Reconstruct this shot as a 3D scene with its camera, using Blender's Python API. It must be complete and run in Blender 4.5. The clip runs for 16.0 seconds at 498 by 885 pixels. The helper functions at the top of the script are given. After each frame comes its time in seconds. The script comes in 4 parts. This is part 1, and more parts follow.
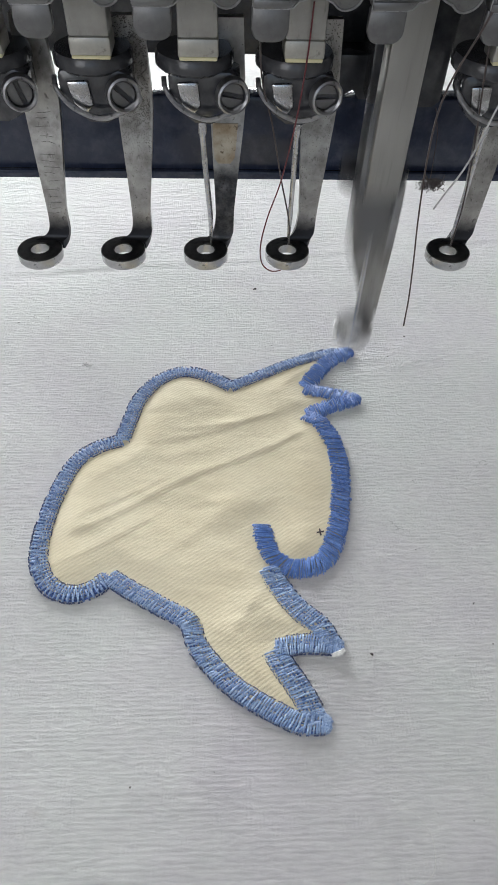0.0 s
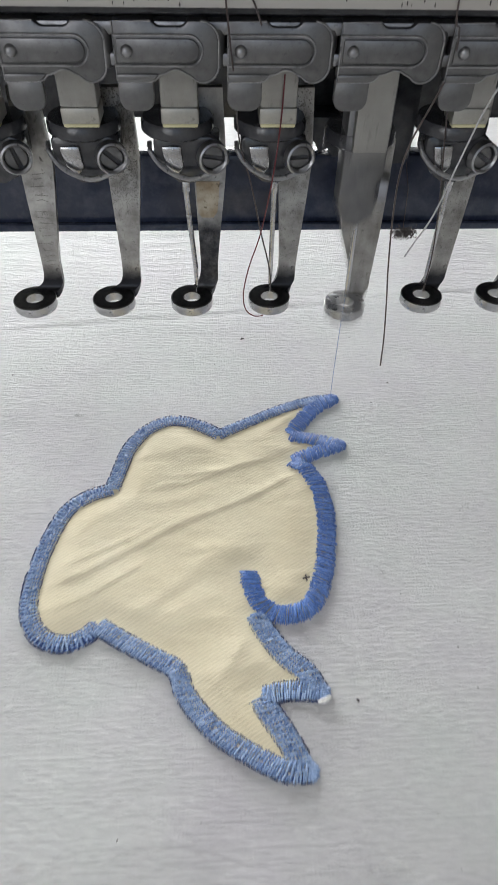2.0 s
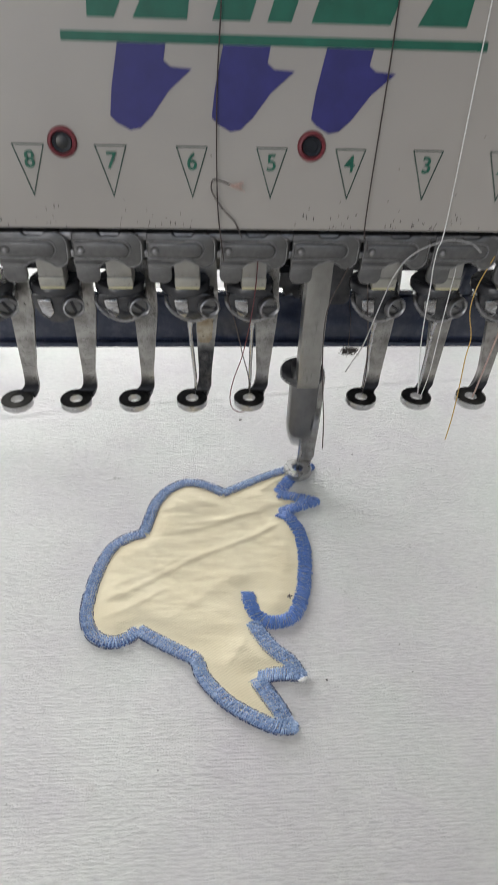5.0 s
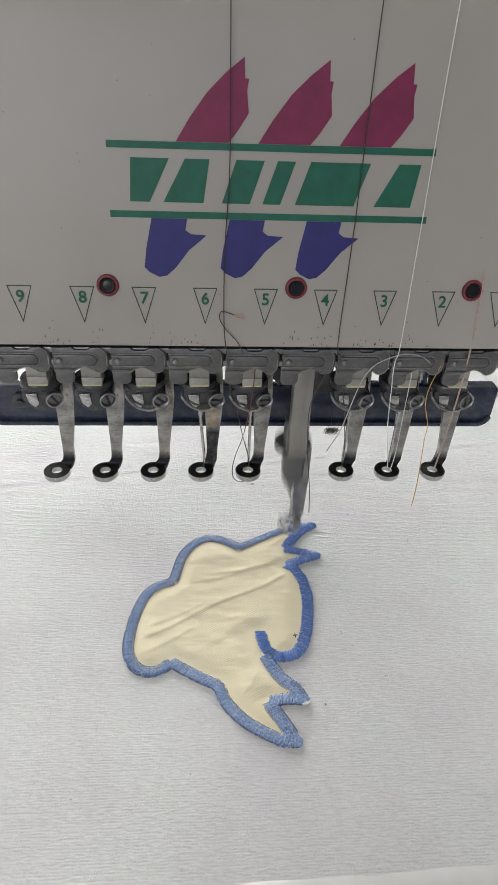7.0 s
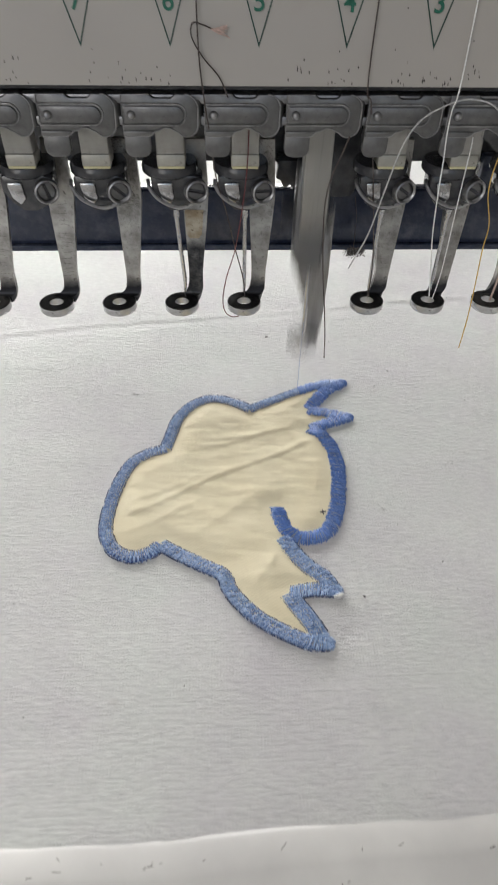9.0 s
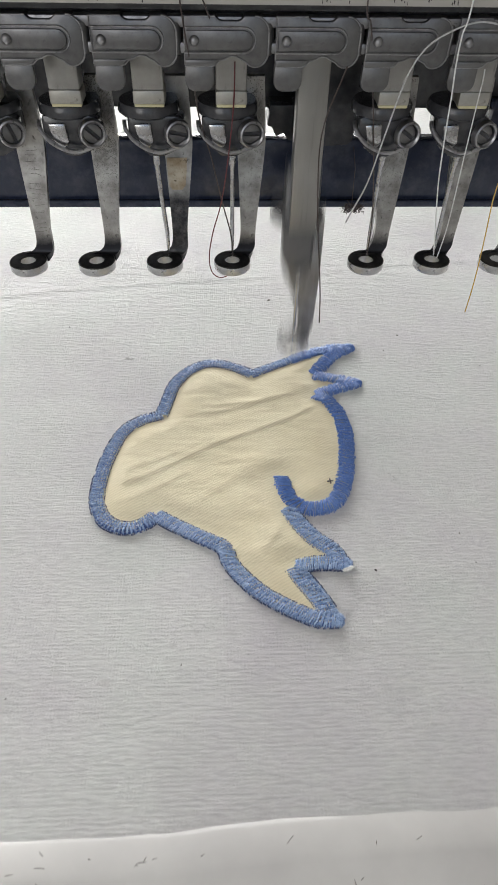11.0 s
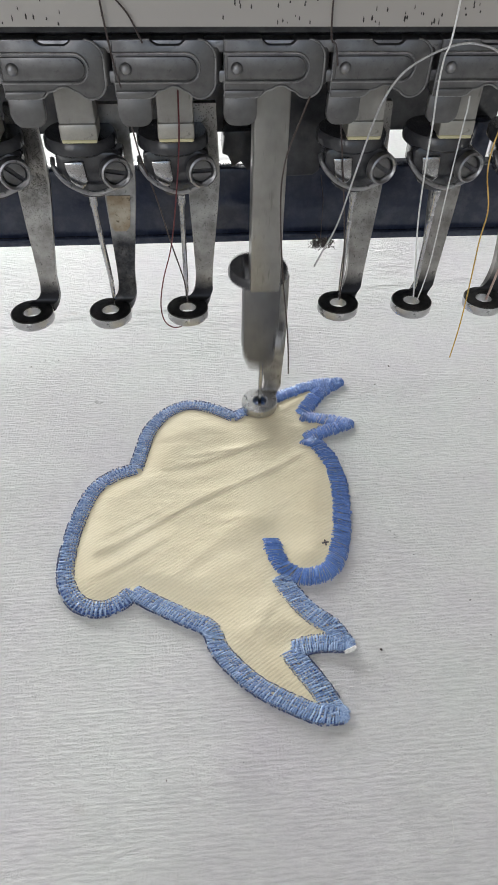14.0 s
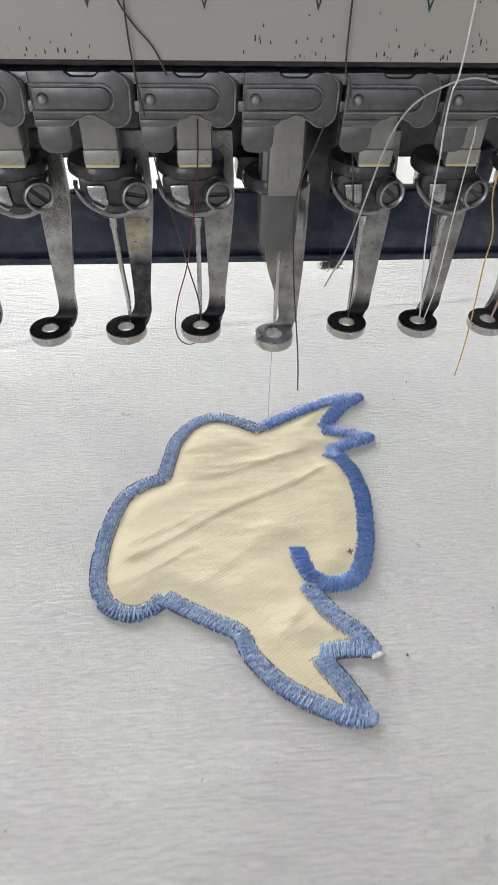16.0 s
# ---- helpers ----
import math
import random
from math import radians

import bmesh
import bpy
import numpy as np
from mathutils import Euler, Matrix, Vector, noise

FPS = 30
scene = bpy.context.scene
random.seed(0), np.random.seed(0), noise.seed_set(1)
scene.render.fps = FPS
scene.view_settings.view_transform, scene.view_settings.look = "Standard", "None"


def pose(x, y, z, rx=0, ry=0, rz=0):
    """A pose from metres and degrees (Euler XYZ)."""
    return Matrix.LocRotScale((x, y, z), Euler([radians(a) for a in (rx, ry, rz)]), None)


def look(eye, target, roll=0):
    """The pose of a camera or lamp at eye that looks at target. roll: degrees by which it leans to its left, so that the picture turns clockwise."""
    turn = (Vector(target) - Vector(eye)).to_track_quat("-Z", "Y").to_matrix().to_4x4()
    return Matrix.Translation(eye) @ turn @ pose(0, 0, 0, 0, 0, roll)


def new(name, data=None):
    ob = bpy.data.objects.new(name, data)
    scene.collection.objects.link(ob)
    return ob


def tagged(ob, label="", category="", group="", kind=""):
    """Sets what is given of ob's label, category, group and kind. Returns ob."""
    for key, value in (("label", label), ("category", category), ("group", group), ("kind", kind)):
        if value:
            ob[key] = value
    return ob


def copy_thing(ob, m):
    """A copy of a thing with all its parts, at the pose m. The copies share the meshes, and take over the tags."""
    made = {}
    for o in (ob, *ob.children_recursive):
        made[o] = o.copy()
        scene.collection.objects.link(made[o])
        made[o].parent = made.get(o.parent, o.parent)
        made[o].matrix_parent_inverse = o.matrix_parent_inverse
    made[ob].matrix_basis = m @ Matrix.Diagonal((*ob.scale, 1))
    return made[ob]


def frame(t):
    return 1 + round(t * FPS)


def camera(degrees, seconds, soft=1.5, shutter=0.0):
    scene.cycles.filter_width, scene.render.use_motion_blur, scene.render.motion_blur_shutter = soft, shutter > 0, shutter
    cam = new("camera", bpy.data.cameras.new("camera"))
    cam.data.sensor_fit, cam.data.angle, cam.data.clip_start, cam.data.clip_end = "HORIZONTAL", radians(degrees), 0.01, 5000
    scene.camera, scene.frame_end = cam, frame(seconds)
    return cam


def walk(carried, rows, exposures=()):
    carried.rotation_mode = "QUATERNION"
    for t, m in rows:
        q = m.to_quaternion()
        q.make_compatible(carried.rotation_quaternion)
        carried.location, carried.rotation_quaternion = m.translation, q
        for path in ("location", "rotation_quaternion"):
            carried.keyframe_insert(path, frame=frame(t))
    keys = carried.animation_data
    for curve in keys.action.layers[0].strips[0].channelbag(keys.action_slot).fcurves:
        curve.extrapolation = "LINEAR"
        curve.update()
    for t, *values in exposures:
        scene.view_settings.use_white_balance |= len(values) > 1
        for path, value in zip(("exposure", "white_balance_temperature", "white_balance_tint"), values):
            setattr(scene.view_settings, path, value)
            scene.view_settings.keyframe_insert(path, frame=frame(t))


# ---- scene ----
cam = camera(42.3, 16.0, soft=1.6, shutter=0.4)
# eye in centimetres, turn in degrees
PATH = [
    (0.0, -2.35, -8.89, 8.40, 39.58, -1.50, -1.82),
    (0.5, -2.37, -8.91, 8.30, 40.12, -1.56, -1.87),
    (1.0, -2.30, -8.70, 8.47, 38.45, -1.46, -1.60),
    (1.5, -2.22, -8.97, 8.37, 40.63, -1.06, -2.12),
    (2.0, -2.16, -9.19, 8.70, 43.04, -1.01, -2.55),
    (2.5, -2.29, -9.65, 8.78, 44.81, -1.41, -2.14),
    (3.0, -2.67, -10.08, 8.92, 44.62, -2.10, -1.67),
    (3.5, -2.63, -10.69, 8.99, 45.80, -2.85, -1.92),
    (4.0, -2.57, -10.99, 9.39, 45.72, -2.34, -2.48),
    (4.5, -2.58, -11.42, 9.99, 47.43, -2.14, -2.84),
    (5.0, -2.25, -11.84, 11.24, 49.48, -1.88, -3.19),
    (5.2, -2.40, -11.91, 11.80, 50.65, -1.84, -3.93),
    (7.3, -2.37, -13.94, 13.64, 53.56, -2.35, -2.16),
    (7.5, -2.47, -13.88, 12.71, 51.66, -2.05, -1.40),
    (8.0, -2.27, -13.36, 11.53, 50.07, -1.55, -1.64),
    (8.5, -2.06, -12.41, 10.36, 47.28, -1.33, -1.69),
    (9.0, -1.74, -11.79, 9.72, 45.97, -0.87, -2.11),
    (9.2, -1.61, -11.65, 9.67, 45.04, -0.82, -2.37),
    (11.3, -1.50, -11.23, 8.79, 44.51, -1.01, -1.97),
    (11.5, -1.51, -11.17, 8.79, 44.15, -1.02, -1.57),
    (12.0, -1.24, -10.48, 8.75, 43.16, -0.26, -3.89),
    (12.5, -1.14, -9.46, 8.71, 43.82, -0.85, -4.30),
    (13.0, -1.20, -9.16, 8.68, 43.50, -1.08, -4.75),
    (13.5, -1.14, -9.26, 8.77, 43.84, -0.64, -5.33),
    (14.0, -1.15, -9.34, 8.75, 44.12, -1.09, -4.77),
    (14.5, -1.20, -9.22, 8.80, 43.51, -0.72, -4.26),
    (15.0, -1.22, -9.50, 8.82, 45.31, -0.68, -3.83),
    (15.5, -1.24, -9.51, 8.85, 45.22, -0.89, -3.96),
    (16.0, -1.36, -9.58, 8.89, 45.78, -1.49, -4.42),
]
walk(cam, [(t, pose(x / 100, y / 100, z / 100, rx, ry, rz)) for t, x, y, z, rx, ry, rz in PATH],
     exposures=[(0.0, -0.07, 6360, 10), (1.0, -0.06, 6380, 10), (2.0, -0.04, 6420, 10), (3.0, -0.05, 6480, 10), (4.0, -0.06, 6560, 10), (4.5, -0.08, 6580, 10), (5.0, 0.03, 6600, 10), (7.5, 0.03, 6640, 10), (8.5, -0.05, 6720, 10), (9.2, -0.06, 6720, 10), (11.5, -0.07, 6620, 10), (12.5, 0.03, 6520, 10), (13.0, 0.00, 6500, 10), (14.0, 0.06, 6510, 10), (14.5, 0.05, 6520, 10), (15.0, 0.11, 6580, 10), (15.5, 0.03, 6560, 10), (16.0, 0.15, 6600, 10)])

# ---- light ----
world = bpy.data.worlds.new("sky")
scene.world = world
world.use_nodes = True
wn = world.node_tree.nodes
sky = wn.new("ShaderNodeTexSky")
sky.sky_type, sky.sun_disc = "NISHITA", False
sky.sun_elevation, sky.sun_rotation = radians(50), radians(200)
wn["Background"].inputs["Strength"].default_value = 0.12
world.node_tree.links.new(sky.outputs["Color"], wn["Background"].inputs["Color"])


def window_light(name, w, h, m, watts, colour):
    d = bpy.data.lights.new(name, "AREA")
    d.shape, d.size, d.size_y, d.energy, d.color = "RECTANGLE", w, h, watts, colour
    ob = new(name, d)
    ob.matrix_world = m
    return ob


window_light("window_light_back", 2.8, 1.5, look((-0.75, 2.42, 0.95), (0, 0, 0.2)), 346, (0.978, 0.985, 0.968))
# added fill from an unseen front opening, brightens face plate and metal
window_light("front_fill_light", 1.3, 1.5, look((-1.5, -2.42, 0.95), (0, 0, 0.3)), 17, (1.0, 0.965, 0.94))

# ---- materials ----


def mat(name, colour, rough=0.5, metal=0.0, spec=0.5):
    m = bpy.data.materials.new(name)
    m.use_nodes = True
    b = m.node_tree.nodes["Principled BSDF"]
    b.inputs["Base Color"].default_value = (*colour, 1)
    b.inputs["Roughness"].default_value = rough
    b.inputs["Metallic"].default_value = metal
    b.inputs["Specular IOR Level"].default_value = spec
    return m


def node(m, kind, **values):
    n = m.node_tree.nodes.new(kind)
    for k, v in values.items():
        n.inputs[k].default_value = v
    return n


def link(m, a, b):
    m.node_tree.links.new(a, b)


def coords(m, scale=(1, 1, 1), turn=0.0):
    c = m.node_tree.nodes.new("ShaderNodeTexCoord")
    mp = m.node_tree.nodes.new("ShaderNodeMapping")
    mp.inputs["Scale"].default_value = scale
    mp.inputs["Rotation"].default_value = (0, 0, radians(turn))
    link(m, c.outputs["Object"], mp.inputs["Vector"])
    return mp.outputs["Vector"]


def ramp(m, fac, stops):
    r = m.node_tree.nodes.new("ShaderNodeValToRGB")
    e = r.color_ramp.elements
    while len(e) < len(stops):
        e.new(0.5)
    for k, (pos, c) in enumerate(stops):
        e[k].position = pos
        e[k].color = (*c, 1)
    link(m, fac, r.inputs["Fac"])
    return r.outputs["Color"]


def noise_fac(m, scale, detail=4.0, rough=0.6, vec=None, stretch=(1, 1, 1), turn=0.0):
    n = node(m, "ShaderNodeTexNoise", Scale=scale, Detail=detail, Roughness=rough)
    link(m, vec or coords(m, stretch, turn), n.inputs["Vector"])
    return n.outputs["Fac"]


def mix(m, fac, a, b, mode="MIX"):
    n = m.node_tree.nodes.new("ShaderNodeMix")
    n.data_type, n.blend_type = "RGBA", mode
    for sock, v in (("Factor", fac), ("A", a), ("B", b)):
        s = [i for i in n.inputs if i.name == sock and (i.type == "RGBA") == (sock != "Factor")][0]
        if isinstance(v, (int, float)):
            s.default_value = v
        elif isinstance(v, tuple):
            s.default_value = (*v, 1)
        else:
            link(m, v, s)
    return [o for o in n.outputs if o.type == "RGBA"][0]


def bsdf(m):
    return m.node_tree.nodes["Principled BSDF"]


def bump(m, height, strength, dist, below=None):
    b = node(m, "ShaderNodeBump", Strength=strength, Distance=dist)
    link(m, height, b.inputs["Height"])
    if below:
        link(m, below, b.inputs["Normal"])
    link(m, b.outputs["Normal"], bsdf(m).inputs["Normal"])
    return b.outputs["Normal"]


def wave(m, scale, vec, distortion=1.0, detail=2.0, dscale=2.0, axis="Y"):
    w = node(m, "ShaderNodeTexWave", Scale=scale, Distortion=distortion, Detail=detail)
    w.inputs["Detail Scale"].default_value = dscale
    w.bands_direction = axis
    link(m, vec, w.inputs["Vector"])
    return w.outputs["Fac"]


def worn_metal(name, dark, light, rough, metal=1.0, scratch=1.0, streak=(1, 1, 1), pits=0.45, cover=0.28, toe=None):
    m = mat(name, light, rough, metal)
    a = noise_fac(m, 260, 6, 0.65)
    b = noise_fac(m, 1500, 3, 0.6, stretch=streak)
    base = ramp(m, a, [(0.36, dark), (0.62, light)])
    base = mix(m, ramp(m, b, [(cover, (1, 1, 1)), (cover + 0.12, (0, 0, 0))]), base, tuple(c * pits for c in dark))
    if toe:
        # darkens downwards, ragged edge: painted dark reflection on toes, black patches on flaked foot
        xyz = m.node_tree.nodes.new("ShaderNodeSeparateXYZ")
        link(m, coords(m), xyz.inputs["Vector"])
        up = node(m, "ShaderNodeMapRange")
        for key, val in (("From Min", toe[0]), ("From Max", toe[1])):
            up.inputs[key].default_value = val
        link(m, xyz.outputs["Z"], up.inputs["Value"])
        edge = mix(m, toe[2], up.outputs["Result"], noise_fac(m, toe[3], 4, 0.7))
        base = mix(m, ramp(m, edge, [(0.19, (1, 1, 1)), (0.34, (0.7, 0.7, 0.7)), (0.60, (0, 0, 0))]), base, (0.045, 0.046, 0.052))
    link(m, base, bsdf(m).inputs["Base Color"])
    link(m, ramp(m, a, [(0.3, (min(1, rough + 0.2),) * 3), (0.7, (rough,) * 3)]), bsdf(m).inputs["Roughness"])
    bump(m, b, 0.25 * scratch, 0.00005)
    return m


# cloth: plain white weave with thicker cross threads, dusty
CLOTH = mat("white_cloth", (0.72, 0.72, 0.74), 0.62, 0, 0.4)
v = coords(CLOTH)
big = noise_fac(CLOTH, 30, 5, 0.6)
fine = noise_fac(CLOTH, 420, 4, 0.7, stretch=(1, 3.0, 1))
tint = ramp(CLOTH, big, [(0.30, (0.705, 0.672, 0.725)), (0.50, (0.76, 0.76, 0.768)), (0.70, (0.76, 0.80, 0.775))])
tint = mix(CLOTH, 0.22, tint, ramp(CLOTH, fine, [(0.25, (0.56, 0.56, 0.59)), (0.6, (0.85, 0.85, 0.86))]))
dirt = noise_fac(CLOTH, 150, 2, 0.5)
tint = mix(CLOTH, ramp(CLOTH, dirt, [(0.70, (0, 0, 0)), (0.80, (0.35, 0.35, 0.35))]), tint, (0.52, 0.48, 0.46))
weft = wave(CLOTH, 560, v, 3.2, 3, 420, "Y")
warp = wave(CLOTH, 640, v, 3.5, 3, 260, "X")
slub = noise_fac(CLOTH, 230, 3, 0.6, stretch=(0.85, 3.2, 1))
weft_a = mix(CLOTH, ramp(CLOTH, slub, [(0.3, (0.1, 0.1, 0.1)), (0.65, (1, 1, 1))]), (0.5, 0.5, 0.5), weft)
grain = noise_fac(CLOTH, 1.0, 2, 0.55, stretch=(560, 1800, 1))
weft_a = mix(CLOTH, 0.66, weft_a, ramp(CLOTH, grain, [(0.3, (0, 0, 0)), (0.7, (1, 1, 1))]))
tint = mix(CLOTH, 0.14, tint, weft_a, "MULTIPLY")
link(CLOTH, tint, bsdf(CLOTH).inputs["Base Color"])
n1 = bump(CLOTH, mix(CLOTH, 0.10, weft_a, warp), 0.75, 0.00028)
bump(CLOTH, slub, 0.35, 0.0004, n1)

# cream applique twill with diagonal ribs
CREAM = mat("cream_twill", (0.76, 0.68, 0.47), 0.78, 0, 0.25)
v = coords(CREAM, turn=-32)
twill = wave(CREAM, 610, v, 1.2, 2, 180, "Y")
tint = ramp(CREAM, noise_fac(CREAM, 70, 4, 0.6), [(0.3, (0.87, 0.772, 0.556)), (0.7, (0.93, 0.845, 0.637))])
tint = mix(CREAM, 0.08, tint, twill, "MULTIPLY")
link(CREAM, tint, bsdf(CREAM).inputs["Base Color"])
n1 = bump(CREAM, twill, 0.32, 0.00010)
n1 = bump(CREAM, noise_fac(CREAM, 210, 3, 0.5, stretch=(1, 4.5, 1), turn=-27), 0.1, 0.0006, n1)
bump(CREAM, noise_fac(CREAM, 90, 3, 0.5, stretch=(1, 1.8, 1), turn=25), 0.35, 0.0012, n1)


def thread_mat(name, a, b, rough=0.38):
    m = mat(name, a, rough, 0, 0.35)
    bsdf(m).inputs["Sheen Weight"].default_value = 0.3
    g = m.node_tree.nodes.new("ShaderNodeNewGeometry")
    base = ramp(m, g.outputs["Random Per Island"], [(0.0, a), (1.0, b)])
    f = noise_fac(m, 2600, 2, 0.5)
    link(m, mix(m, 0.35, base, ramp(m, f, [(0.3, tuple(c * 0.55 for c in a)), (0.7, tuple(min(1, c * 1.25) for c in b))])), bsdf(m).inputs["Base Color"])
    bump(m, f, 0.4, 0.0001)
    return m


BLUE = thread_mat("blue_rayon_thread", (0.055, 0.14, 0.45), (0.175, 0.315, 0.70), 0.3)
BLUE_PALE = thread_mat("pale_blue_thread", (0.125, 0.235, 0.55), (0.48, 0.62, 0.88), 0.36)
UNDER = thread_mat("blue_underlay_thread", (0.06, 0.125, 0.40), (0.15, 0.25, 0.57), 0.6)
BLUE_DARK = thread_mat("dark_blue_needle_hole", (0.02, 0.035, 0.12), (0.05, 0.09, 0.26), 0.5)
T_DARK = thread_mat("dark_brown_thread", (0.035, 0.025, 0.025), (0.07, 0.05, 0.045), 0.7)
T_RED = thread_mat("dull_red_thread", (0.11, 0.015, 0.022), (0.16, 0.03, 0.035), 0.7)
T_WHITE = thread_mat("white_thread", (0.75, 0.75, 0.74), (0.85, 0.85, 0.84), 0.6)
T_GREY = thread_mat("fuzzy_grey_thread", (0.42, 0.42, 0.43), (0.6, 0.6, 0.6), 0.8)
T_YELLOW = thread_mat("ochre_thread", (0.62, 0.36, 0.06), (0.75, 0.5, 0.12), 0.7)
T_BEIGE = thread_mat("beige_thread", (0.46, 0.33, 0.29), (0.58, 0.42, 0.37), 0.7)

BRACKET = worn_metal("grey_stamped_steel", (0.145, 0.144, 0.147), (0.20, 0.199, 0.201), 0.33, 0.9, 0.3, pits=0.9)
RAIL = worn_metal("steel_rail", (0.22, 0.22, 0.228), (0.39, 0.39, 0.40), 0.32)
FOOT = worn_metal("worn_foot_steel", (0.235, 0.224, 0.21), (0.45, 0.437, 0.42), 0.28, 0.92, 0.8, (1, 1, 0.6), pits=0.5, cover=0.27)
FOOT_DARK_TOE = worn_metal("worn_foot_steel_with_dark_toe", (0.235, 0.224, 0.21), (0.45, 0.437, 0.42), 0.28, 0.92, 0.8, (1, 1, 0.6), pits=0.5, cover=0.27, toe=(0.0258, 0.0300, 0.22, 1300))
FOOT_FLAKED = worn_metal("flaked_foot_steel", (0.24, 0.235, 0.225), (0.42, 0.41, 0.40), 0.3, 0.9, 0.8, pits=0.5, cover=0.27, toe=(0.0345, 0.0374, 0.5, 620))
RING = worn_metal("polished_ring_steel", (0.42, 0.42, 0.425), (0.58, 0.58, 0.59), 0.2, 1.0, 0.15)
DARK_STEEL = worn_metal("dark_steel", (0.035, 0.035, 0.037), (0.075, 0.073, 0.07), 0.3, 0.9, 0.5)
CHROME = worn_metal("chromed_steel", (0.42, 0.42, 0.43), (0.6, 0.6, 0.61), 0.14, 1.0, 0.4)
# the bar's grey also carries the bracket's shade above the paler ends
BARM = worn_metal("needle_bar_steel", (0.285, 0.278, 0.264), (0.355, 0.347, 0.33), 0.3, 0.85, 0.5, (1, 1, 0.2), pits=0.8)
BAREND = worn_metal("pale_bar_end", (0.34, 0.33, 0.30), (0.47, 0.455, 0.41), 0.34, 0.75, 0.4, pits=0.8)
PADM = mat("yellowed_felt", (0.62, 0.58, 0.36), 0.8)
BLACK = mat("oily_black_casting", (0.018, 0.019, 0.022), 0.2)
link(BLACK, ramp(BLACK, noise_fac(BLACK, 300, 5), [(0.4, (0.035, 0.036, 0.041)), (0.78, (0.085, 0.085, 0.09))]), bsdf(BLACK).inputs["Base Color"])
bump(BLACK, noise_fac(BLACK, 700, 3), 0.3, 0.0001)
CLAMPM = mat("glossy_blackened_clamp", (0.02, 0.021, 0.024), 0.1, 0.0, 0.7)
link(CLAMPM, ramp(CLAMPM, noise_fac(CLAMPM, 240, 5), [(0.4, (0.022, 0.023, 0.027)), (0.75, (0.09, 0.09, 0.095))]), bsdf(CLAMPM).inputs["Base Color"])
link(CLAMPM, ramp(CLAMPM, noise_fac(CLAMPM, 420, 4), [(0.35, (0.07, 0.07, 0.07)), (0.7, (0.3, 0.3, 0.3))]), bsdf(CLAMPM).inputs["Roughness"])
bump(CLAMPM, noise_fac(CLAMPM, 160, 2), 0.35, 0.0004)
NAVY = mat("dark_navy_enamel", (0.012, 0.016, 0.032), 0.22)
link(NAVY, ramp(NAVY, noise_fac(NAVY, 260, 6, 0.7), [(0.45, (0.020, 0.027, 0.052)), (0.75, (0.055, 0.066, 0.098))]), bsdf(NAVY).inputs["Base Color"])
bump(NAVY, noise_fac(NAVY, 900, 3), 0.2, 0.0001)
ENAMEL = mat("off_white_enamel", (0.62, 0.59, 0.55), 0.33)
e1 = ramp(ENAMEL, noise_fac(ENAMEL, 14, 4, 0.55), [(0.3, (0.345, 0.32, 0.295)), (0.7, (0.425, 0.40, 0.37))])
e2 = noise_fac(ENAMEL, 120, 5, 0.7)
e1 = mix(ENAMEL, ramp(ENAMEL, e2, [(0.62, (0, 0, 0)), (0.85, (0.35, 0.35, 0.35))]), e1, (0.36, 0.30, 0.26))
link(ENAMEL, e1, bsdf(ENAMEL).inputs["Base Color"])
bump(ENAMEL, noise_fac(ENAMEL, 500, 3), 0.06, 0.0001)
CHIP = mat("bare_dark_chip", (0.03, 0.025, 0.025), 0.7)
HOLE = mat("near_black_hole_disc", (0.008, 0.009, 0.014), 0.35, 0, 0.3)
GRIME = mat("oily_lint_grime", (0.11, 0.10, 0.092), 0.8)
RUST = worn_metal("rusty_yellow_plating", (0.30, 0.23, 0.15), (0.50, 0.45, 0.36), 0.45, 0.6, 0.8)


def paint(name, c, rough=0.4):
    m = mat(name, c, rough)
    link(m, ramp(m, noise_fac(m, 220, 5, 0.65), [(0.3, tuple(k * 0.8 for k in c)), (0.7, tuple(min(1, k * 1.12) for k in c))]), bsdf(m).inputs["Base Color"])
    return m


GREEN = paint("green_print", (0.006, 0.115, 0.072))
DARKGREEN = paint("dark_green_print", (0.012, 0.05, 0.036))
VIOLET = paint("violet_blue_print", (0.026, 0.023, 0.165))
CRIMSON = paint("crimson_print", (0.20, 0.012, 0.065))
REDRIM = paint("red_rubber", (0.17, 0.025, 0.035), 0.5)
FRAMEM = mat("white_frame_film", (0.78, 0.77, 0.77), 0.45)
link(FRAMEM, ramp(FRAMEM, noise_fac(FRAMEM, 60, 5), [(0.3, (0.50, 0.49, 0.495)), (0.7, (0.60, 0.59, 0.59))]), bsdf(FRAMEM).inputs["Base Color"])
TABLEM = paint("dark_grey_table", (0.09, 0.09, 0.095), 0.5)
WALLM = paint("grey_wall_paint", (0.26, 0.25, 0.24), 0.8)
CEILM = paint("white_ceiling_paint", (0.50, 0.50, 0.485), 0.8)
FLOORM = paint("grey_concrete", (0.3, 0.3, 0.29), 0.8)

# ---- builders: all sizes in centimetres ----


def mesh_of(name, bm, materials, smooth=None):
    """One mesh from a bmesh in centimetres."""
    bmesh.ops.recalc_face_normals(bm, faces=bm.faces)
    bm.transform(Matrix.Scale(0.01, 4))
    me = bpy.data.meshes.new(name)
    bm.to_mesh(me)
    bm.free()
    for m in materials if isinstance(materials, (list, tuple)) else [materials]:
        me.materials.append(m)
    if smooth is not None:
        me.shade_smooth()
        me.set_sharp_from_angle(angle=radians(smooth))
    return me


def part(name, bm, material, parent=None, label="", smooth=35):
    ob = new(name, mesh_of(name, bm, material, smooth))
    ob.parent = parent
    return tagged(ob, label)


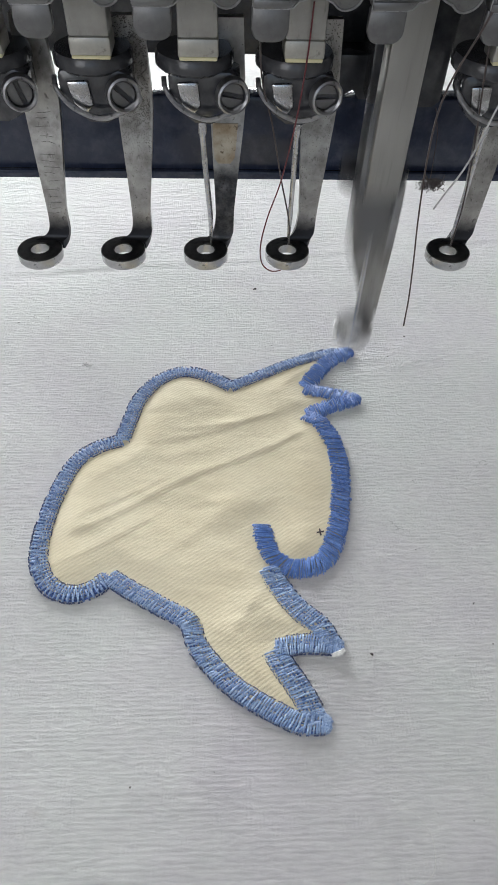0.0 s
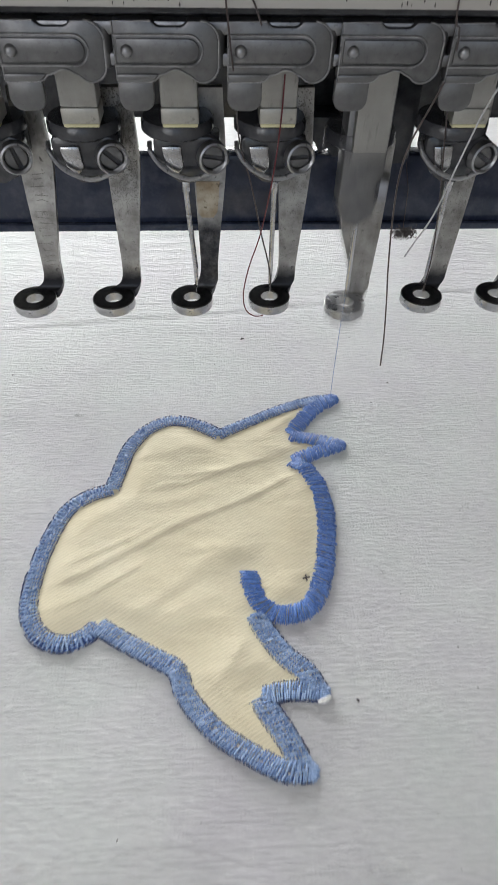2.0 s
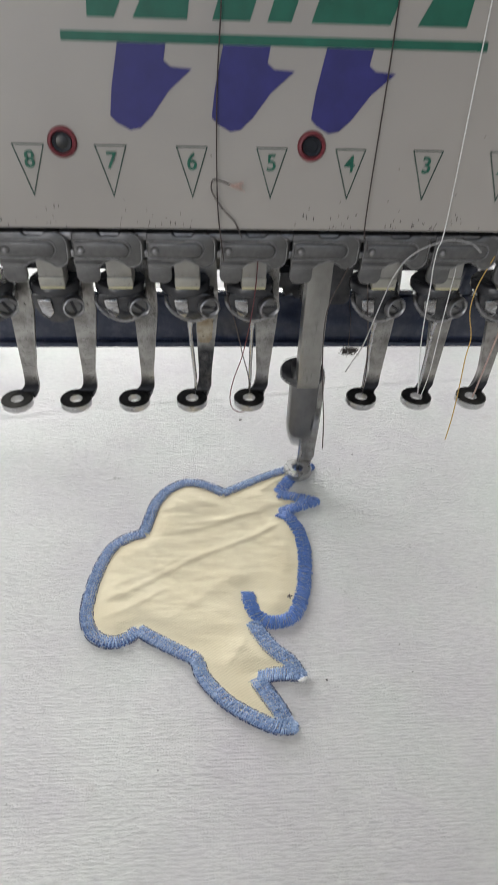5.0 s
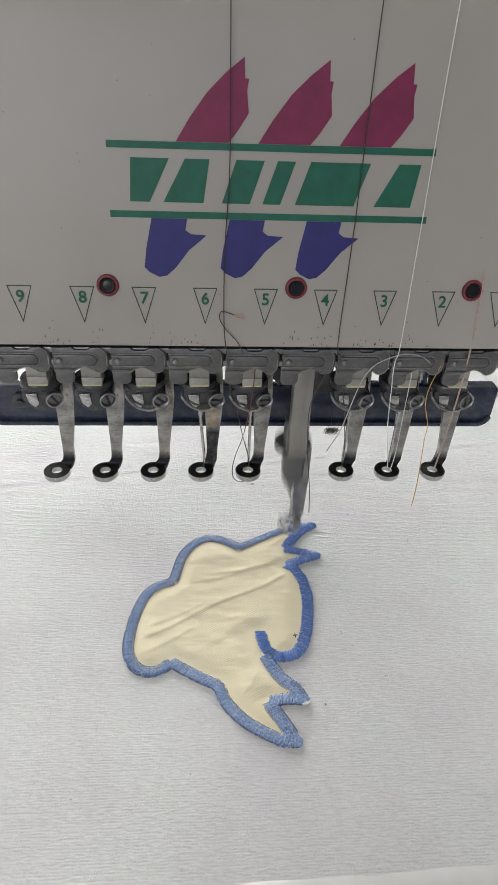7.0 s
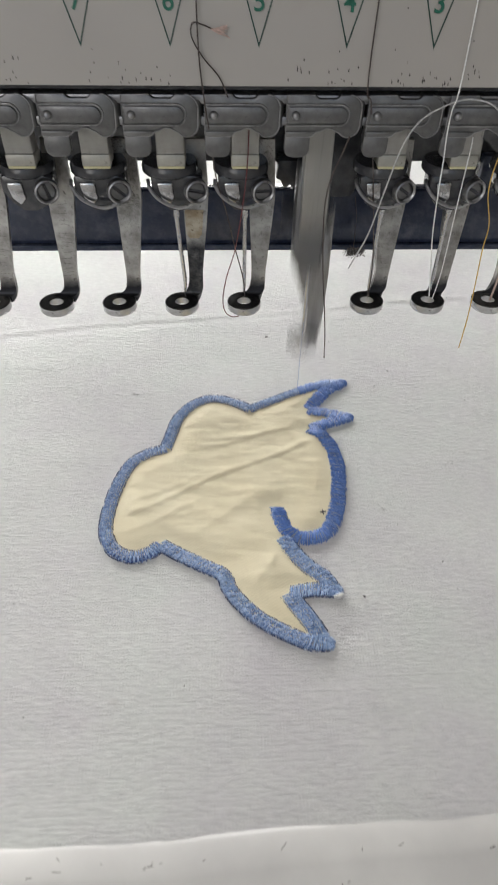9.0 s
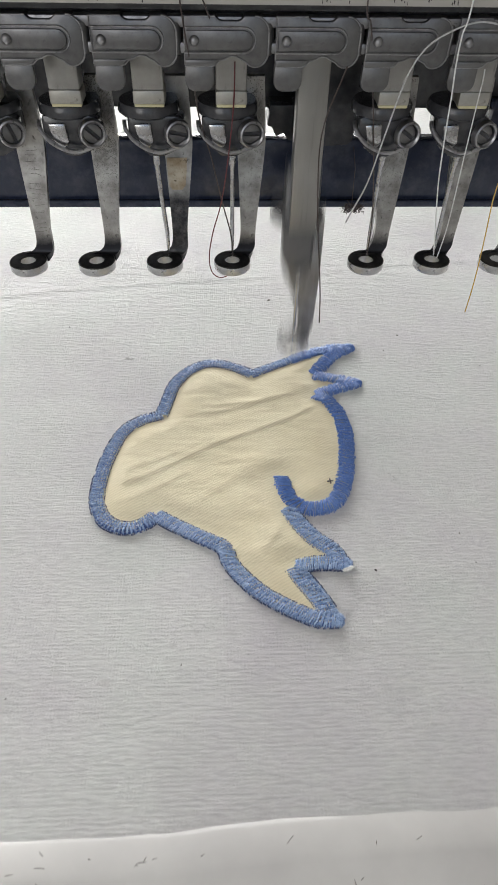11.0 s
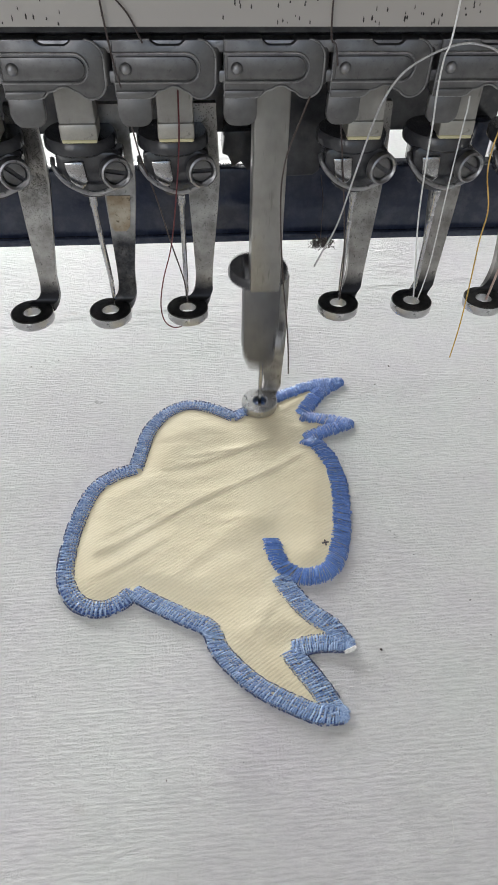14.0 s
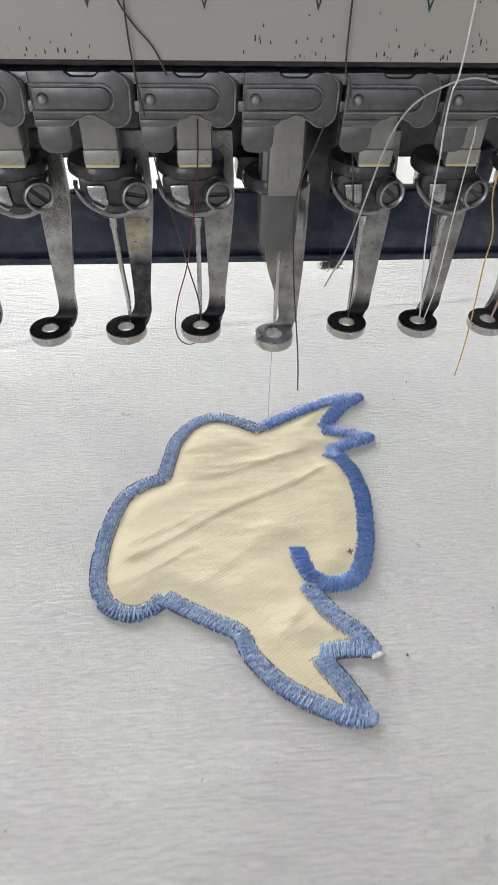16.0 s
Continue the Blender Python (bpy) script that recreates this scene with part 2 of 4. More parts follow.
def thing(name, label, category, group="", at=(0, 0, 0), kind=""):
    ob = new(name)
    ob.empty_display_size = 0.005
    ob.location = [c / 100 for c in at]
    return tagged(ob, label, category, group, kind)


def bevel(bm, width, segments=2, angle=30):
    edges = [e for e in bm.edges if len(e.link_faces) == 2 and e.calc_face_angle(0) > radians(angle)]
    bmesh.ops.bevel(bm, geom=edges, offset=width, segments=segments, affect="EDGES", profile=0.5, clamp_overlap=True)
    return bm


def box(x0, x1, y0, y1, z0, z1, b=0.0, bm=None):
    bm = bm or bmesh.new()
    m = Matrix.Translation(((x0 + x1) / 2, (y0 + y1) / 2, (z0 + z1) / 2)) @ Matrix.Diagonal((x1 - x0, y1 - y0, z1 - z0, 1))
    bmesh.ops.create_cube(bm, size=1, matrix=m)
    return bevel(bm, b) if b else bm


def prism(outline, y0, y1, b=0.0, bm=None):
    """An outline in x and z, pushed out along y."""
    bm = bm or bmesh.new()
    a = [bm.verts.new((x, y0, z)) for x, z in outline]
    c = [bm.verts.new((x, y1, z)) for x, z in outline]
    n = len(a)
    bm.faces.new(a)
    bm.faces.new(c[::-1])
    for i in range(n):
        bm.faces.new((a[i], c[i], c[(i + 1) % n], a[(i + 1) % n]))
    bmesh.ops.recalc_face_normals(bm, faces=bm.faces)
    return bevel(bm, b) if b else bm


def arc(cx, cz, r, a0, a1, n=8):
    return [(cx + r * math.cos(radians(a0 + (a1 - a0) * i / n)), cz + r * math.sin(radians(a0 + (a1 - a0) * i / n))) for i in range(n + 1)]


def spline(pts, per=6, closed=False):
    """Catmull-Rom through points of any dimension."""
    P = [np.array(q, float) for q in pts]
    n = len(P)
    out = []
    for i in range(n if closed else n - 1):
        a, b, c, d = (P[(i + k) % n] if closed else P[min(max(i + k, 0), n - 1)] for k in (-1, 0, 1, 2))
        for s in range(per):
            u = s / per
            out.append(0.5 * (2 * b + (c - a) * u + (2 * a - 5 * b + 4 * c - d) * u * u + (3 * b - a - 3 * c + d) * u ** 3))
    if not closed:
        out.append(P[-1])
    return out


def tube(pts, r, sides=6, bm=None):
    """A round rod along a line; r is one radius or one for each point."""
    bm = bm or bmesh.new()
    P = [Vector([float(c) for c in q]) for q in pts]
    rings = []
    up = Vector((0.13, 0.31, 0.94))
    for i, q in enumerate(P):
        t = (P[min(i + 1, len(P) - 1)] - P[max(i - 1, 0)]).normalized()
        side = t.cross(up)
        if side.length < 0.05:
            side = t.cross(Vector((1, 0, 0)))
        side.normalize()
        other = t.cross(side)
        rr = r[i] if isinstance(r, (list, tuple)) else r
        rings.append([bm.verts.new(q + rr * (side * math.cos(2 * math.pi * k / sides) + other * math.sin(2 * math.pi * k / sides))) for k in range(sides)])
    for a, b in zip(rings, rings[1:]):
        for k in range(sides):
            bm.faces.new((a[k], a[(k + 1) % sides], b[(k + 1) % sides], b[k]))
    bm.faces.new(rings[0][::-1])
    bm.faces.new(rings[-1])
    return bm


def lathe(profile, m, n=28, bm=None, closed=False):
    """Turns a profile of (radius, height) about the z axis, placed by m."""
    bm = bm or bmesh.new()
    rings = []
    for r, h in profile:
        if r < 1e-6:
            rings.append([bm.verts.new(m @ Vector((0, 0, h)))] * n)
        else:
            rings.append([bm.verts.new(m @ Vector((r * math.cos(2 * math.pi * k / n), r * math.sin(2 * math.pi * k / n), h))) for k in range(n)])
    pairs = list(zip(rings, rings[1:])) + ([(rings[-1], rings[0])] if closed else [])
    for a, b in pairs:
        for k in range(n):
            q = list(dict.fromkeys((a[k], a[(k + 1) % n], b[(k + 1) % n], b[k])))
            if len(q) > 2:
                bm.faces.new(q)
    return bm


def strip(stations, thick, bm=None):
    """A flat bar through stations (x, y, z, half width, tilt of its face in degrees from facing forward)."""
    bm = bm or bmesh.new()
    rows = []
    for x, y, z, hw, tilt in stations:
        n = Vector((0, -math.cos(radians(tilt)), math.sin(radians(tilt)))) * thick / 2
        c = Vector((x, y, z))
        e = Vector((hw, 0, 0))
        rows.append([bm.verts.new(c - e + n), bm.verts.new(c + e + n), bm.verts.new(c + e - n), bm.verts.new(c - e - n)])
    for a, b in zip(rows, rows[1:]):
        for k in range(4):
            bm.faces.new((a[k], a[(k + 1) % 4], b[(k + 1) % 4], b[k]))
    bm.faces.new(rows[0])
    bm.faces.new(rows[-1][::-1])
    return bm


TO_FRONT = Matrix.Rotation(radians(90), 4, "X")  # a lathe's axis towards the viewer's side (-y)
PITCH = 1.3

# ---- the room ----


# unseen room, added to close the place; openings and greys shape the light
def room():
    floor = part("floor", box(-250, 250, -250, 250, -96, -90), FLOORM)
    tagged(floor, "grey concrete workshop floor", "floor", kind="structure")
    ceil = part("ceiling", box(-250, 250, -250, 250, 190, 196), CEILM)
    tagged(ceil, "white painted ceiling", "ceiling", kind="structure")
    for nm, y0, y1 in (("wall_north", 250, 256), ("wall_south", -256, -250)):
        bm = box(-250, -220, y0, y1, -90, 190)
        box(70, 250, y0, y1, -90, 190, bm=bm)
        box(-220, 70, y0, y1, -90, 20, bm=bm)
        box(-220, 70, y0, y1, 170, 190, bm=bm)
        tagged(part(nm, bm, WALLM), "unseen pale grey wall with a wide opening for light", "wall", kind="structure")
    for nm, x0, x1 in (("wall_east", 250, 256), ("wall_west", -256, -250)):
        tagged(part(nm, box(x0, x1, -250, 250, -90, 190), WALLM), "plain pale grey wall", "wall", kind="structure")
    tb = thing("machine_table", "dark grey machine table under the stretched cloth", "table", at=(0, 0, 0))
    part("tabletop", box(-75, 75, -11.9, 62, -3.5, -0.6, 0.2), TABLEM, tb)
    part("pedestal", box(-60, 60, 0, 50, -90, -3.5), TABLEM, tb)


room()

# ---- the machine head ----
LEFT, RIGHT = -8.3, 5.7


def head():
    h = thing("embroidery_machine", "dark navy embroidery machine head above the cloth", "embroidery machine")
    part("lower_case", box(-6.95, 4.35, 2.3, 3.7, 4.42, 16, 0.15), BLACK, h)
    part("arm", box(-3.6, 1.0, 3.6, 46, 10, 22, 0.4), NAVY, h)
    part("upper_case", box(LEFT, RIGHT, 1.0, 2.5, 5.75, 20, 0.1), BLACK, h)
    part("beam", box(-72, 72, 44, 58, 20, 38, 0.5), ENAMEL, h)
    for x in (-68, 68):
        part("beam_post", box(x - 4, x + 4, 46, 56, -0.6, 20.2, 0.4), ENAMEL, h)
    GL, GR = LEFT - 0.45, RIGHT + 0.45
    # lower guard bar: rounded ends, a lip along its foot
    out = arc(GL + 0.35, 3.05, 0.35, 180, 270, 5) + arc(GR - 0.35, 3.05, 0.35, 270, 360, 5) + [(GR, 3.9), (GR - 0.1, 4.0), (GL + 0.1, 4.0), (GL, 3.9)]
    part("guard_bar", prism(out, 1.92, 2.3, 0.05), NAVY, h)
    lip = arc(GL + 0.42, 3.05, 0.40, 190, 270, 4) + arc(GR - 0.42, 3.05, 0.40, 270, 350, 4) + arc(GR - 0.42, 3.05, 0.26, 350, 270, 4) + arc(GL + 0.42, 3.05, 0.26, 270, 190, 4)
    part("guard_lip", prism(lip, 1.82, 1.95, 0.03), NAVY, h, "thin worn lip along the guard bar")
    for x in (-6.6, 4.0):
        part("guard_hanger", box(x - 0.16, x + 0.16, 2.0, 2.5, 3.9, 4.7, 0.04), NAVY, h)
        part("guard_knob", lathe([(0, -0.25), (0.2, -0.25), (0.24, -0.2), (0.24, 0), (0.1, 0.02), (0.1, 0.12), (0, 0.12)], Matrix.Translation((x - 1.1 if x < 0 else x + 1.1, 1.75, 3.55)) @ TO_FRONT, 20), BLACK, h)
    part("take_up_casting", prism([(-0.55, 4.7), (0.25, 4.7), (0.25, 4.05), (-0.18, 4.06), (-0.28, 4.2), (-0.42, 4.12), (-0.5, 4.3), (-0.6, 4.34)], 1.7, 2.25, 0.02), BLACK, h)
    part("hook_casting", prism([(-0.12, 5.8), (1.02, 5.8), (1.02, 4.2), (0.9, 4.11), (0.3, 4.09), (-0.12, 4.16)], 1.3, 2.2, 0.05), BLACK, h)
    # rails on which the brackets sit
    for z0, z1, y in ((6.50, 6.64, -0.80), (6.18, 6.32, -0.80)):
        part("bracket_rail", box(LEFT + 0.1, RIGHT - 0.1, y, y + 0.2, z0, z1, 0.03), RAIL, h, "steel rail carrying the brackets")
    part("rail_backing", box(LEFT + 0.1, RIGHT - 0.1, -0.45, -0.28, 6.2, 9.0), BLACK, h)
    # black strip added for the shaded gap under the face plate
    part("dark_gap_strip", box(LEFT, RIGHT, -0.78, -0.4, 6.70, 6.80, 0.02), BLACK, h)
    return h


def print_shape(name, outline, material, parent, y=-0.95, label=""):
    return part(name, prism(outline, y - 0.012, y + 0.01), material, parent, label, smooth=None)


def sail_up(x, z):
    """Crimson sail above the upper line."""
    return [(x - 0.52, z), (x + 0.5, z), (x + 0.68, z + 0.22), (x + 0.88, z + 0.52), (x + 0.84, z + 0.9), (x + 0.87, z + 1.1), (x + 0.80, z + 1.1), (x + 0.78, z + 1.45), (x + 0.45, z + 1.2), (x + 0.08, z + 0.85), (x - 0.25, z + 0.42)]


def sail_down(x, z):
    """Violet sail below the lower line."""
    return [(x - 0.37, z), (x + 0.35, z), (x + 0.31, z - 0.22), (x + 0.42, z - 0.30), (x + 0.74, z - 0.32), (x + 0.38, z - 0.62), (x + 0.10, z - 0.98), (x - 0.09, z - 1.15), (x - 0.25, z - 1.18), (x - 0.45, z - 1.08), (x - 0.55, z - 0.98), (x - 0.5, z - 0.6)]


def glyph(text, size, x, z, material, parent, y=-0.965):
    c = bpy.data.curves.new("numeral", "FONT")
    c.body, c.size, c.align_x, c.align_y, c.extrude, c.offset = text, size / 100, "CENTER", "CENTER", 0.0001, 0.00004
    tmp = bpy.data.objects.new("numeral", c)
    me = bpy.data.meshes.new_from_object(tmp)
    bpy.data.objects.remove(tmp)
    me.materials.clear()
    me.materials.append(material)
    ob = new("numeral", me)
    ob.parent = parent
    ob.matrix_basis = pose(x / 100, y / 100, z / 100, 90, 0, 0)
    return ob


def face_plate():
    tilt = Matrix.Translation((0, -0.00945, 0.0731)) @ pose(0, 0, 0, -9.65) @ Matrix.Translation((0, 0.0095, -0.0731))
    f = thing("face_plate", "off-white enamelled face plate with coloured print and chipped foot", "face plate")
    f.matrix_basis = tilt
    prof = [(-0.95, 6.815), (-0.95, 12.9), (-0.9, 13.25), (-0.72, 13.6), (-0.4, 13.85), (0.1, 13.95), (1.4, 14.0), (1.4, 13.8), (0.1, 13.75), (-0.35, 13.65), (-0.6, 13.45), (-0.75, 13.15), (-0.8, 12.9), (-0.8, 6.815)]
    bm = bmesh.new()
    a = [bm.verts.new((LEFT - 0.05, y, z)) for y, z in prof]
    b = [bm.verts.new((RIGHT + 0.05, y, z)) for y, z in prof]
    n = len(prof)
    bm.faces.new(a)
    bm.faces.new(b[::-1])
    for i in range(n):
        bm.faces.new((a[i], b[i], b[(i + 1) % n], a[(i + 1) % n]))
    part("panel", bm, ENAMEL, f)
    for i in range(9):
        k = i + 1
        x, z = (4 - k) * PITCH + 0.142, 7.31
        # a triangle outline of three strokes
        A, B, C = Vector((x - 0.26, z + 0.80)), Vector((x + 0.26, z + 0.80)), Vector((x, z))
        t = part("number_mark", triangle_outline(A, B, C, 0.018), DARKGREEN, f, "green outlined triangle with a numeral", smooth=None)
        glyph(str(k), 0.36, x, z + 0.56, GREEN, t)
    for z in (10.86, 9.58):
        print_shape("print_line", [(-4.36, z - 0.065), (2.12, z - 0.065), (2.12, z + 0.065), (-4.36, z + 0.065)], GREEN, f, y=-0.951, label="dark green printed line")
    for i in range(3):
        print_shape("crimson_sail", sail_up(-2.50 + 1.6 * i, 10.93), CRIMSON, f, label="crimson printed sail shape")
        print_shape("violet_sail", sail_down(-3.17 + 1.585 * i, 9.51), VIOLET, f, label="violet printed sail shape")
    # the maker's mark: plain slanted blocks in place of letters
    for x0, x1, a, b in ((-4.05, -3.30, 0.10, 0.30), (-3.15, -2.35, -0.14, 0.02), (-1.98, -1.42, -0.14, 0.14), (-1.16, -0.80, -0.14, 0.14), (-0.50, 0.70, -0.14, 0.14), (1.12, 1.88, -0.14, 0.02)):
        # a: lean of the foot, b: how far the head is drawn in
        left = 0.30 if b < 0.1 else 0.14
        print_shape("mark_block", [(x0 + a, 9.82), (x1 - 0.14 - (0.12 if a > 0 else 0), 9.82), (x1 + 0.14 - (0.16 if b < 0.1 else 0), 10.63), (x0 + left, 10.63)], GREEN, f, label="plain green slanted block")
    for x in (-4.51, -0.51, 3.37):
        g = part("grommet", lathe([(0.165, 0), (0.165, 0.05), (0.18, 0.07), (0.215, 0.06), (0.235, 0.02), (0.235, 0)], Matrix.Translation((x, -0.95, 8.14)) @ TO_FRONT, 28), REDRIM, f, "red rubber grommet round a screw hole")
        if x < -4:
            part("screw_head", lathe([(0, 0.035), (0.06, 0.032), (0.115, 0.02), (0.13, 0.0)], Matrix.Translation((x, -0.955, 8.14)) @ TO_FRONT, 20), DARK_STEEL, g, "dark oily screw head")
        # panel is solid: the hole's shade is put into a near-black disc
        part("screw_hole_disc", lathe([(0.0, 0.008), (0.10, 0.008), (0.105, 0.04), (0.15, 0.045), (0.168, 0.0)], Matrix.Translation((x, -0.95, 8.14)) @ TO_FRONT, 24), HOLE, g)
    rnd = random.Random(5)
    bm = bmesh.new()
    for cx in (-5.7, -4.9, -3.35, -2.9, -0.35, 0.15, 1.05, 1.5, 2.2):
        for _ in range(9):
            x, z = cx + rnd.gauss(0, 0.2), 6.83 + abs(rnd.gauss(0, 0.14))
            w, hgt = rnd.uniform(0.004, 0.011), rnd.uniform(0.015, 0.05)
            q = [(x - w, z), (x + w * 0.6, z - hgt * 0.3), (x + w, z + hgt * 0.5), (x - w * 0.3, z + hgt)]
            prism(q, -0.956, -0.945, bm=bm)
    for _ in range(26):
        x, z = rnd.uniform(-6.5, 4), rnd.uniform(7.0, 13)
        prism([(x, z), (x + 0.015, z), (x + 0.012, z + 0.02), (x, z + 0.018)], -0.956, -0.945, bm=bm)
    tagged(part("paint_wear", bm, CHIP, f, "dark chips in the paint", smooth=None), kind="stuff")
    return f


def triangle_outline(A, B, C, w):
    bm = bmesh.new()
    P = [A, B, C]
    c = (A + B + C) / 3
    inner = []
    for i in range(3):
        a, b, d = P[i - 1], P[i], P[(i + 1) % 3]
        u, v2 = (a - b).normalized(), (d - b).normalized()
        bis = (u + v2).normalized()
        s = math.sqrt(max(1e-6, (1 - u.dot(v2)) / 2))
        inner.append(b + bis * (w / s))
    for i in range(3):
        j = (i + 1) % 3
        prism([tuple(P[i]), tuple(P[j]), tuple(inner[j]), tuple(inner[i])], -0.96, -0.945, bm=bm)
    return bm


# ---- brackets ----


def bracket():
    g = thing("bracket", "grey stamped steel bracket with raised slot and rivet", "bracket", "row of nine brackets")
    right = arc(0.315, 6.215, 0.19, -100, -10, 6) + arc(0.30, 6.45, 0.21, 5, 88, 6)
    arch = arc(0.0, 6.0, 0.165, 130, 50, 6)
    out = [(-0.69, 6.03), (-0.30, 6.03), (-0.25, 6.045), (-0.19, 6.10), *arch, (0.18, 6.09), (0.23, 6.045), *right, (0.16, 6.66), (0.10, 6.60), (-0.18, 6.60), (-0.25, 6.66), (-0.69, 6.66)]
    part("stamped_plate", prism(out, -0.86, -0.60, 0.035), BRACKET, g)
    slot = [(-0.66, 6.24), *arc(0.16, 6.365, 0.125, -90, 90, 8), (-0.66, 6.49)]
    part("slot_panel", prism(slot, -0.895, -0.85, 0.022), BRACKET, g, "slot-shaped raised panel")
    edge = [(x, -0.872, z) for x, z in [(-0.69, 6.21), *arc(0.16, 6.365, 0.158, -90, 90, 10), (-0.69, 6.523)]]
    part("slot_rim", tube(edge, 0.016, 6), RAIL, g)
    part("rivet", lathe([(0, 0.075), (0.035, 0.068), (0.06, 0.045), (0.072, 0.0), (0.072, -0.02)], Matrix.Translation((-0.545, -0.89, 6.365)) @ TO_FRONT, 18), RAIL, g, "round steel rivet")
    tab = [(-0.70, 6.04), (-0.70, 5.82), *arc(-0.56, 5.82, 0.14, 180, 270, 5), *arc(-0.42, 5.82, 0.14, 270, 360, 5), (-0.28, 6.04)]
    part("tab", prism(tab, -0.80, -0.70, 0.025), BRACKET, g, "rounded hanging tab")
    part("side_roll", lathe([(0, -0.2), (0.1, -0.2), (0.115, -0.17), (0.115, 0.17), (0.1, 0.2), (0, 0.2)], Matrix.Translation((0.47, -0.72, 6.36)), 16), BRACKET, g)
    low = [(-0.69, 6.035), (-0.30, 6.035), (-0.25, 6.05), (-0.19, 6.105), *arch, (0.18, 6.095), (0.23, 6.05), *right]
    part("lower_lip", prism([(-0.69, 6.035), (-0.32, 6.035), (-0.26, 6.06), (-0.2, 6.12), (-0.69, 6.12)], -0.885, -0.85, 0.015), BRACKET, g, "folded lip along the foot")
    # edge highlights put into the shape as thin tubes of paler steel
    part("edge_highlight", tube([(x, -0.852, z) for x, z in low], 0.013, 6), RAIL, g, "pale tube drawn as the highlight along the lower edge")
    part("edge_highlight", tube([(-0.688, -0.852, 6.05), (-0.688, -0.852, 6.65), (-0.25, -0.852, 6.655)], 0.012, 6), RAIL, g)
    return g


# ---- needle units ----


def shank(z):
    """Middle of the foot's front face at a height."""
    return float(np.interp(z, (2.7, 3.0, 3.6, 4.25, 4.6, 5.5), (0.30, 0.31, 0.33, 0.35, 0.36, 0.36))), float(np.interp(z, (2.7, 3.0, 3.6, 4.25, 4.6, 5.5), (0.36, 0.37, 0.47, 0.59, 0.63, 0.66))) - 0.071


def needle_unit(k, needle, turn, bar_top):
    u = thing("needle_unit", "steel needle bar with black clamp and worn presser foot", "needle bar", "row of nine needle units", at=((4 - k) * PITCH, 0, 0))
    part("needle_bar", box(-0.26, 0.23, -0.22, 0.18, 5.06 if k == 4 else 5.51, bar_top, 0.035), BARM, u, "flat-sided grey steel bar")
    if k != 4:
        part("bar_end", box(-0.265, 0.235, -0.235, 0.19, 5.30, 5.52, 0.03), BAREND, u, "pale worn bar end")
        part("felt_pad", box(-0.25, 0.22, -0.245, -0.1, 5.275, 5.325, 0.02), PADM, u)
    part("foot_collar", lathe([(0, 5.05), (0.47, 5.05), (0.51, 5.09), (0.51, 5.2), (0.48, 5.25), (0, 5.26)], Matrix.Translation((-0.08, 0.30, 0)), 36), BLACK, u, "round black collar")
    body = [(-0.5, 5.06), (-0.45, 5.10), (0.28, 5.10), (0.42, 5.05), (0.42, 4.78), (0.28, 4.56), (0.05, 4.45), (-0.18, 4.46), (-0.36, 4.60), (-0.5, 4.82)]
    if k == 4:
        body = [(-0.35, 6.0), (0.28, 6.0), (0.28, 4.5), (0.2, 4.12), (-0.02, 3.95), (-0.24, 4.0), (-0.35, 4.3)]
    c = part("needle_clamp", prism(body, -0.10, 0.36, 0.13 if k != 4 else 0.06), CLAMPM if k != 4 else BRACKET, u, "oily black needle clamp" if k != 4 else "dark grey steel needle clamp")
    if k == 6:
        c.location.x = 0.0009
    if k != 4:
        part("clamp_face", prism([(-0.40, 4.99), (-0.12, 5.0), (-0.09, 4.70), (-0.2, 4.58), (-0.34, 4.72)], -0.16, -0.09, 0.05), CHROME, c, "shiny steel facet")
    m = Matrix.Translation((0.30, -0.14, 4.86)) @ Matrix.Rotation(radians(18), 4, "Z") @ TO_FRONT
    if k == 4:
        m = Matrix.Translation((0.27, 0.02, 4.55)) @ Matrix.Rotation(radians(75), 4, "Z") @ TO_FRONT
    part("clamp_screw_rim", lathe([(0.165, 0.0), (0.165, 0.1), (0.19, 0.125), (0.215, 0.11), (0.225, 0.0)], m, 28), RAIL, c, "steel screw rim")
    s = bmesh.new()
    for sign in (1, -1):
        half = [(0.15 * math.cos(radians(a)), sign * (0.028 + 0.122 * math.sin(radians(a)))) for a in range(0, 181, 15)]
        prism(half, -0.055, 0.06, 0.012, bm=s)
    s.transform(m @ TO_FRONT.inverted() @ Matrix.Rotation(radians(turn), 4, "Y"))
    part("clamp_screw", s, BRACKET, c, "slotted screw head")
    part("screw_well", lathe([(0, 0.012), (0.168, 0.012), (0.168, -0.05)], m, 24), BLACK, c)
    wire = spline([(-0.56, 0.0, 5.0), (-0.53, -0.12, 4.88), (-0.34, -0.22, 4.70), (-0.02, -0.24, 4.58), (0.25, -0.22, 4.64), (0.47, -0.16, 4.75), (0.52, -0.1, 4.80)], 5)
    if k not in (4, 8, 9):
        part("thread_guide", tube(wire, 0.034, 8), RAIL, c, "bent wire thread guide")
    st = [(0.07, 0.195, 2.405, 0.265, 90), (0.115, 0.22, 2.408, 0.235, 84), (0.205, 0.305, 2.45, 0.195, 54), (0.275, 0.345, 2.56, 0.165, 22), (0.30, 0.36, 2.72, 0.145, 6), (0.31, 0.37, 3.0, 0.145, 2), (0.33, 0.47, 3.6, 0.19, 8), (0.35, 0.59, 4.25, 0.24, 8), (0.36, 0.63, 4.6, 0.24, 4), (0.36, 0.66, 5.5, 0.2, 0)]
